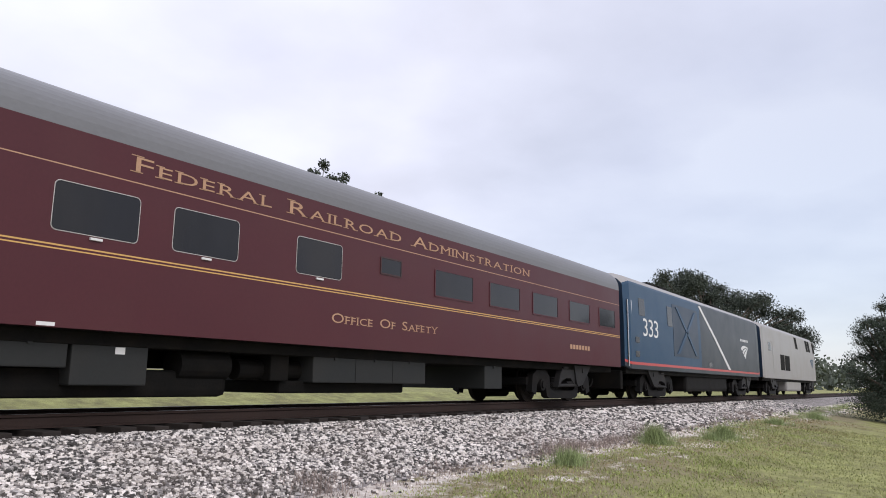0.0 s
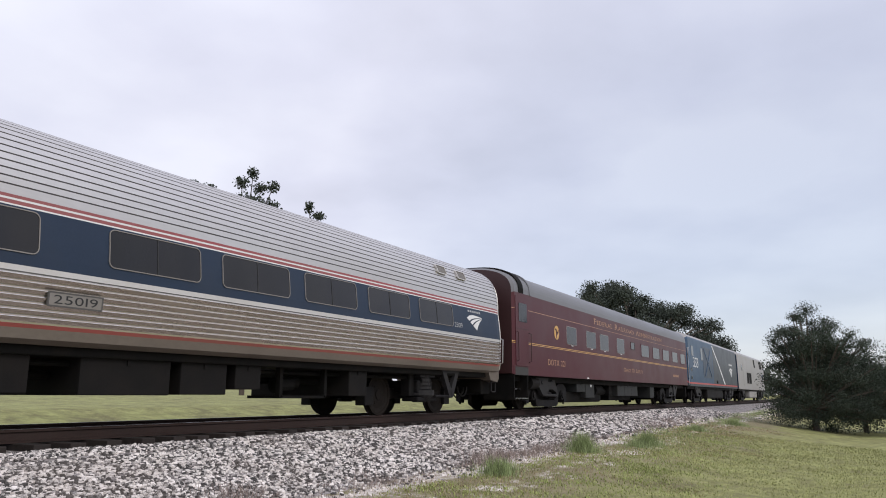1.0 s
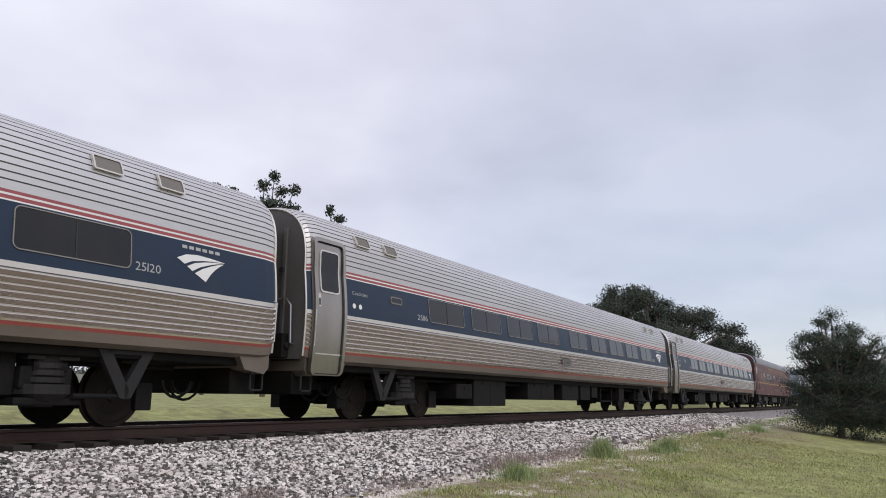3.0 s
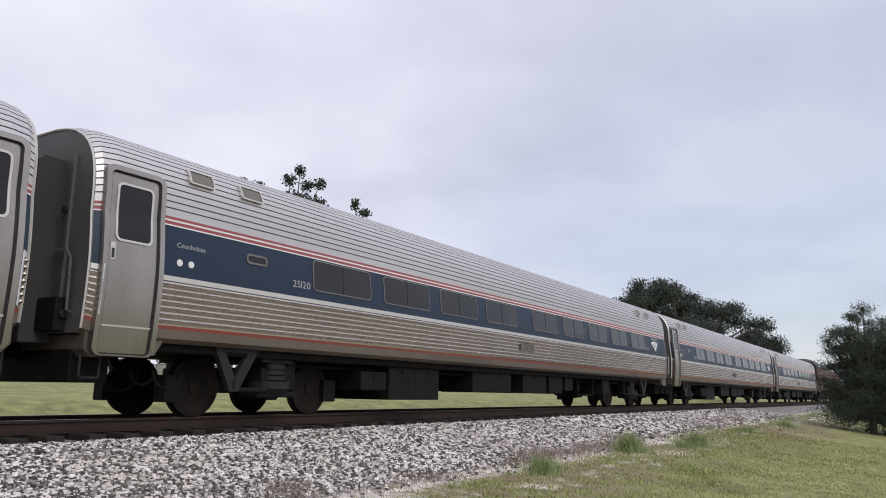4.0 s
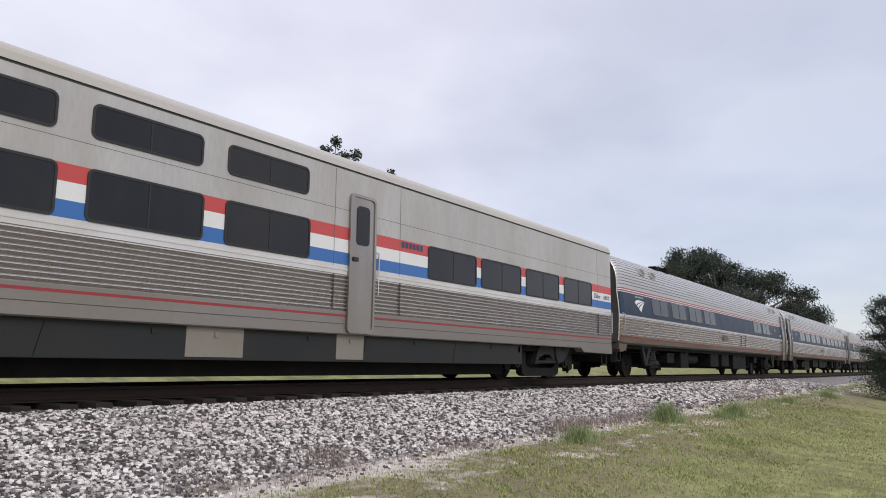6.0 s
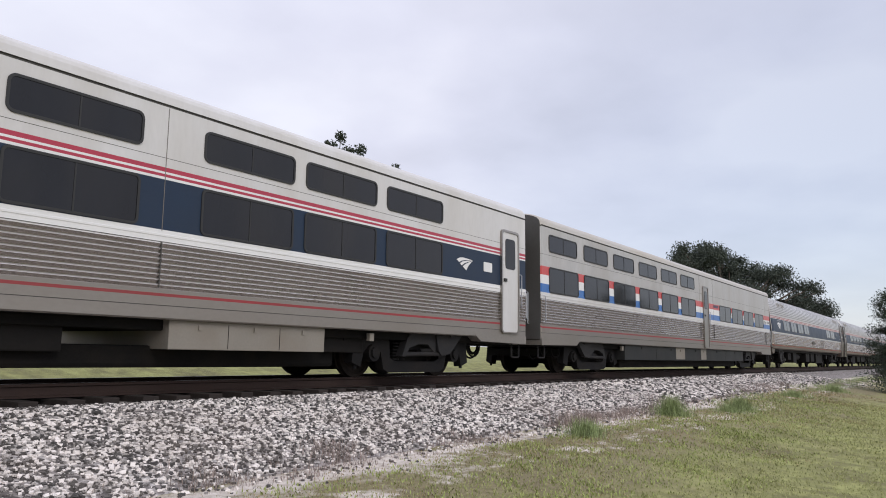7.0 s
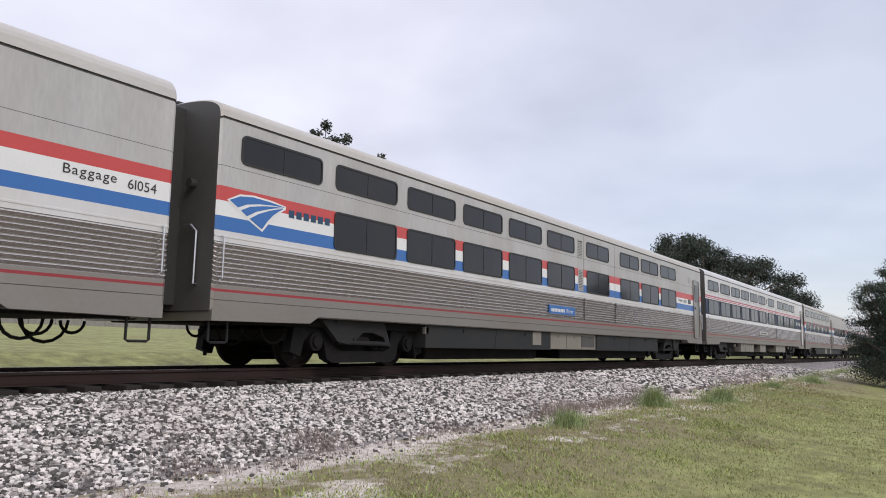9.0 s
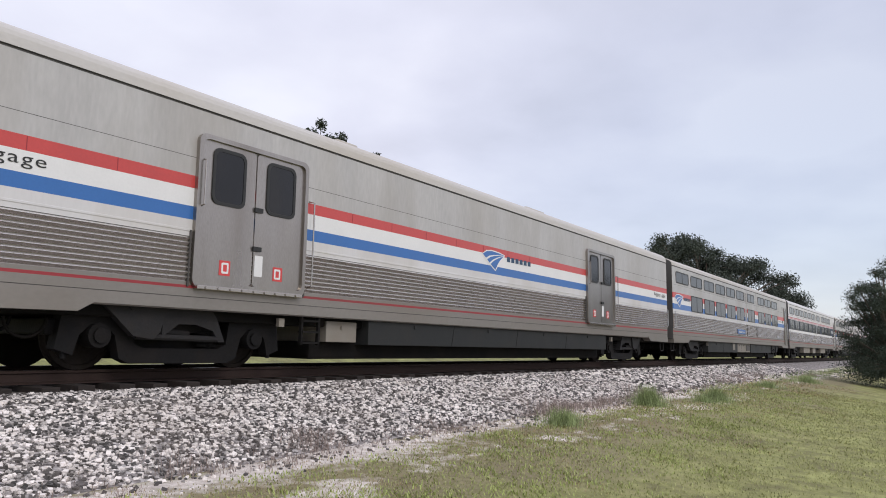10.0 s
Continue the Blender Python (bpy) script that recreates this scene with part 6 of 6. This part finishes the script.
# shrubs on the near side
tree("shrub_tree", "dense evergreen shrub tree with a wispy top at the lawn edge", 38.0, 1.85, lumps([(0, -0.1, 4.25, 1.5, 1.5, 1.35), (0, 0.9, 3.6, 1.3, 1.2, 1.5), (0.2, -1.3, 3.9, 1.4, 1.3, 1.4), (0.3, -0.2, 3.1, 1.5, 1.8, 1.5), (0.0, 1.1, 1.7, 1.3, 1.2, 1.5), (0.4, 0.0, 1.7, 2.0, 1.9, 1.7), (0.6, -1.6, 1.8, 1.8, 1.6, 1.7)], 210, 0.42, 53, 0.45) + [(0.2, 0.0, 1.6, 1.8, 2.0, 1.6), (0.2, 1.2, 1.1, 1.4, 1.3, 1.1), (0.4, -1.4, 1.1, 1.6, 1.5, 1.1), (0.2, -0.3, 3.0, 1.3, 1.4, 1.2)], 150000, 0.030, 31, LEAF_BUSH, 0.16, 1.1, "shrub")
tree("shrub_tree", "lower dark shrub beside the taller one", 40.8, -0.1, lumps([(0, 0, 2.7, 1.7, 1.6, 1.2), (0.5, -1.8, 2.5, 1.7, 1.7, 1.2), (0.2, -4.2, 2.2, 2.0, 2.0, 1.6), (0.2, -6.6, 2.2, 2.0, 2.0, 1.9)], 60, 0.62, 54, 0.45) + [(0, 0, 1.4, 1.9, 1.8, 1.4), (0.4, -2.0, 1.3, 1.9, 2.0, 1.4), (0.2, -5.0, 1.4, 2.0, 2.4, 1.5)], 90000, 0.038, 32, LEAF_BUSH, 0.14, 0.9, "shrub")


def palm(x, y, h, seed):
    p = new("palm")
    p.location = (x, y, ground_z(x, y) - 0.05)
    tagged(p, "short palm with a skirt of dry hanging fronds", "palm")
    part("trunk", limb_mesh([((0, 0, 0), (0.05, 0, h), 0.17, 0.14)]), BARK, p)
    rng = np.random.default_rng(seed)
    for name, mat, count, lo, hi in (("green_fronds", LEAF_BUSH, 26, -0.1, 1.2), ("dry_fronds", FROND_DRY, 22, -1.35, -0.75)):
        verts, faces = [], []
        for i in range(count):
            a, e, L = rng.uniform(0, 6.283), rng.uniform(lo, hi), rng.uniform(0.8, 1.25)
            d = np.array((math.cos(a) * math.cos(e), math.sin(a) * math.cos(e), math.sin(e)))
            side = np.array((-math.sin(a), math.cos(a), 0))
            base = np.array((0.05, 0, h)) + d * 0.45 * L
            for k in range(11):
                f = (k - 5) / 5
                tip = base + (d * math.cos(f * 1.3) + side * math.sin(f * 1.3)) * 0.65 * L - np.array((0, 0, 0.18 * L))
                w = side * 0.03 if abs(f) < 0.6 else d * 0.03
                i0 = len(verts)
                verts += [tuple(base - w), tuple(base + w), tuple(tip)]
                faces.append((i0, i0 + 1, i0 + 2))
            i0 = len(verts)
            o = np.array((0.05, 0, h))
            verts += [tuple(o - side * 0.02), tuple(o + side * 0.02), tuple(base)]
            faces.append((i0, i0 + 1, i0 + 2))
        part(name, from_lists(name, verts, faces, [mat]), None, p)


palm(36.7, -1.7, 2.6, 41)
palm(37.2, -3.0, 2.3, 42)
palm(37.8, -4.3, 2.4, 43)


def far_woods():
    rng = random.Random(8)
    blobs = []
    for i in range(60):                           # along the far end of the line
        x = rng.uniform(150, 330)
        y = rng.uniform(19, 70) * x / 200
        blobs.append((x, y, ground_z(x, y) + rng.uniform(1.0, 5.5), rng.uniform(4, 8), rng.uniform(4, 8), rng.uniform(2.5, 5)))
    for i in range(30):
        x = rng.uniform(130, 300)
        y = rng.uniform(-40, 3)
        blobs.append((x, y, rng.uniform(1.0, 4), rng.uniform(4, 8), rng.uniform(4, 8), rng.uniform(2.5, 4.5)))
    ob = leaf_mass("far_woods", blobs, 16000, 0.55, 77, LEAF_FAR)
    tagged(ob, "hazy distant line of trees beyond the track", "woods", kind="stuff")
    blobs = []
    for i in range(70):                           # scrub beyond the field
        x = rng.uniform(-40, 150)
        y = rng.uniform(95, 112)
        blobs.append((x, y, ground_z(x, y) + rng.uniform(0.3, 1.6), rng.uniform(2.5, 5), rng.uniform(2, 4), rng.uniform(1.2, 2.4)))
    ob = leaf_mass("field_scrub", blobs, 12000, 0.30, 78, LEAF_FAR)
    tagged(ob, "line of scrub and low bushes beyond the field", "scrub", kind="stuff")


far_woods()


def old_wall():
    """Low weathered wall at the top of the field."""
    w = new("field_wall")
    w.location = (0, 0, 0)
    tagged(w, "low weathered grey wall beyond the field", "wall", kind="structure")
    rng = random.Random(4)
    for k in range(24):
        x = 20 + k * 3.0
        bm = bmesh.new()
        h = rng.uniform(0.9, 1.5)
        z = ground_z(x, 84)
        box(bm, x - 1.48, x + 1.48, 83.8, 84.2, z - 0.3, z + h, 0.05)
        part("wall_panel", bm, WALL_OLD, w)


old_wall()


def blades(name, label, category, spots, mat, seed, kind="stuff"):
    """spots: (x, y, height, width, lean, count, spread)"""
    rng = np.random.default_rng(seed)
    V, F = [], []
    for x, y, h, w, lean, count, spread in spots:
        for _ in range(count):
            px, py = x + rng.normal(0, spread), y + rng.normal(0, spread)
            a = rng.uniform(0, 6.283)
            hh = h * rng.uniform(0.5, 1.15)
            z = ground_z(px, py) if py < 6.3 else bed_z(px, py)
            dx, dy = math.cos(a), math.sin(a)
            l1 = lean * rng.uniform(0.2, 1.0) * hh
            i0 = len(V)
            V += [(px - dy * w, py + dx * w, z - 0.01), (px + dy * w, py - dx * w, z - 0.01), (px + dx * l1 * 0.4 + dy * w * 0.7, py + dy * l1 * 0.4 - dx * w * 0.7, z + hh * 0.6), (px + dx * l1 * 0.4 - dy * w * 0.7, py + dy * l1 * 0.4 + dx * w * 0.7, z + hh * 0.6), (px + dx * l1, py + dy * l1, z + hh)]
            F += [(i0, i0 + 1, i0 + 2, i0 + 3), (i0 + 3, i0 + 2, i0 + 4)]
    ob = new(name, from_lists(name, V, F, [mat]))
    return tagged(ob, label, category, kind=kind)


def make_grass():
    rng = np.random.default_rng(9)
    spots = []
    for _ in range(6200):
        x = 2.5 + 26 * rng.random() ** 1.6
        y = rng.uniform(-1.0, 5.7)
        bare = noise.noise((x * 0.45, y * 0.8, 4.0)) + 0.16 * (y - 3.6)
        if bare > rng.uniform(-0.1, 0.5):
            continue
        spots.append((x, y, 0.022 + 0.0007 * x, 0.003 + 0.0003 * x, 1.7, 12, 0.13 + 0.005 * x))
    blades("lawn_grass", "short mown lawn grass blades", "grass", spots, BLADE, 10)
    thatch = []
    for _ in range(4200):                         # dry thatch shows between the blades, mostly on the bank
        x = 2.5 + 30 * rng.random() ** 1.5
        y = rng.uniform(0.5, 6.0)
        if noise.noise((x * 0.5, y * 0.7, 14.0)) + 0.22 * (y - 4.0) > rng.uniform(-0.2, 0.4):
            thatch.append((x, y, 0.020 + 0.0006 * x, 0.0028 + 0.0003 * x, 1.9, 12, 0.12 + 0.006 * x))
    blades("dry_thatch", "short dry brown grass between the green", "grass", thatch, THATCH, 16)
    light = []
    for _ in range(620):
        x, y = 3.5 + 20 * rng.random() ** 1.3, 5.7 - 3.4 * rng.random() ** 0.8
        if noise.noise((x * 0.7, y * 0.9, 9.0)) > -0.05:
            light.append((x, y, 0.034, 0.007, 1.8, 18, 0.12))
    for _ in range(160):
        x, y = 3.5 + 22 * rng.random() ** 1.2, 5.7 - 2.6 * rng.random()
        light.append((x, y, 0.04, 0.008, 1.8, 60, 0.14 + 0.005 * x))
    blades("broad_weeds", "yellow-green broad-leaved weeds in the lawn", "weeds", light, YELLOW_GREEN, 12)
    # tufts beside the ballast
    tufts = []
    for x, y, h, n in ((16.4, 5.48, 0.40, 1500), (19.6, 4.84, 0.30, 1300), (11.7, 5.40, 0.26, 900), (12.3, 5.55, 0.16, 500), (18.9, 4.9, 0.16, 600), (26.5, 4.9, 0.22, 900), (33.0, 4.6, 0.28, 900)):
        tufts += [(x, y, h * 1.15, 0.003, 0.55, n * 2 // 5, 0.07 + 0.0015 * x), (x, y, h * 0.8, 0.003, 1.1, n * 2 // 5, 0.12 + 0.002 * x), (x, y, h * 0.45, 0.003, 1.3, n // 3, 0.24)]
    blades("grass_tufts", "upright clumps of green grass beside the ballast", "grass", tufts, WEED_GREEN, 164)
    dry = []
    for _ in range(200):
        x = rng.uniform(3.0, 32)
        dry.append((x, rng.normal(6.25, 0.2), 0.07, 0.0045, 1.2, 20, 0.13))
    for x, y, h in ((12.6, 6.1, 0.28), (13.1, 6.3, 0.32), (13.7, 6.2, 0.28), (14.4, 6.2, 0.22), (15.2, 6.1, 0.22), (16.0, 6.2, 0.22), (6.9, 6.62, 0.16), (7.2, 6.6, 0.16), (5.0, 6.5, 0.14), (9.6, 6.5, 0.12), (17.2, 6.0, 0.42), (19.0, 6.4, 0.2), (27, 6.5, 0.3), (30, 6.5, 0.3), (33, 6.4, 0.3)):
        dry.append((x, y, h * 0.9, 0.0035, 1.1, 190, 0.22))
    blades("dry_weeds", "dry reddish brown weeds along the ballast foot", "weeds", dry, WEED_DRY, 13)
    green = []
    for _ in range(170):
        x = 18 + 42 * rng.random()
        green.append((x, rng.normal(5.2, 0.5), 0.12, 0.006, 1.1, 24, 0.2))
    blades("verge_grass", "uneven green verge grass", "grass", green, WEED_GREEN, 14)


make_grass()

# ---- what moves ----


def motions():
    for thing, ahead in train:
        walk(thing, [(t, pose(x + ahead, TRACK_Y, 0)) for t, x in RUN])
    turn = 84.0                                    # degrees in a thirtieth of a second
    for w, dx, sign in SPINNING:
        walk(w, [(k / 30, pose(dx, 0, WHEEL_R, 0, 0, 0) @ Matrix.Rotation(radians(sign * turn * k), 4, "Y")) for k in range(301)])


motions()
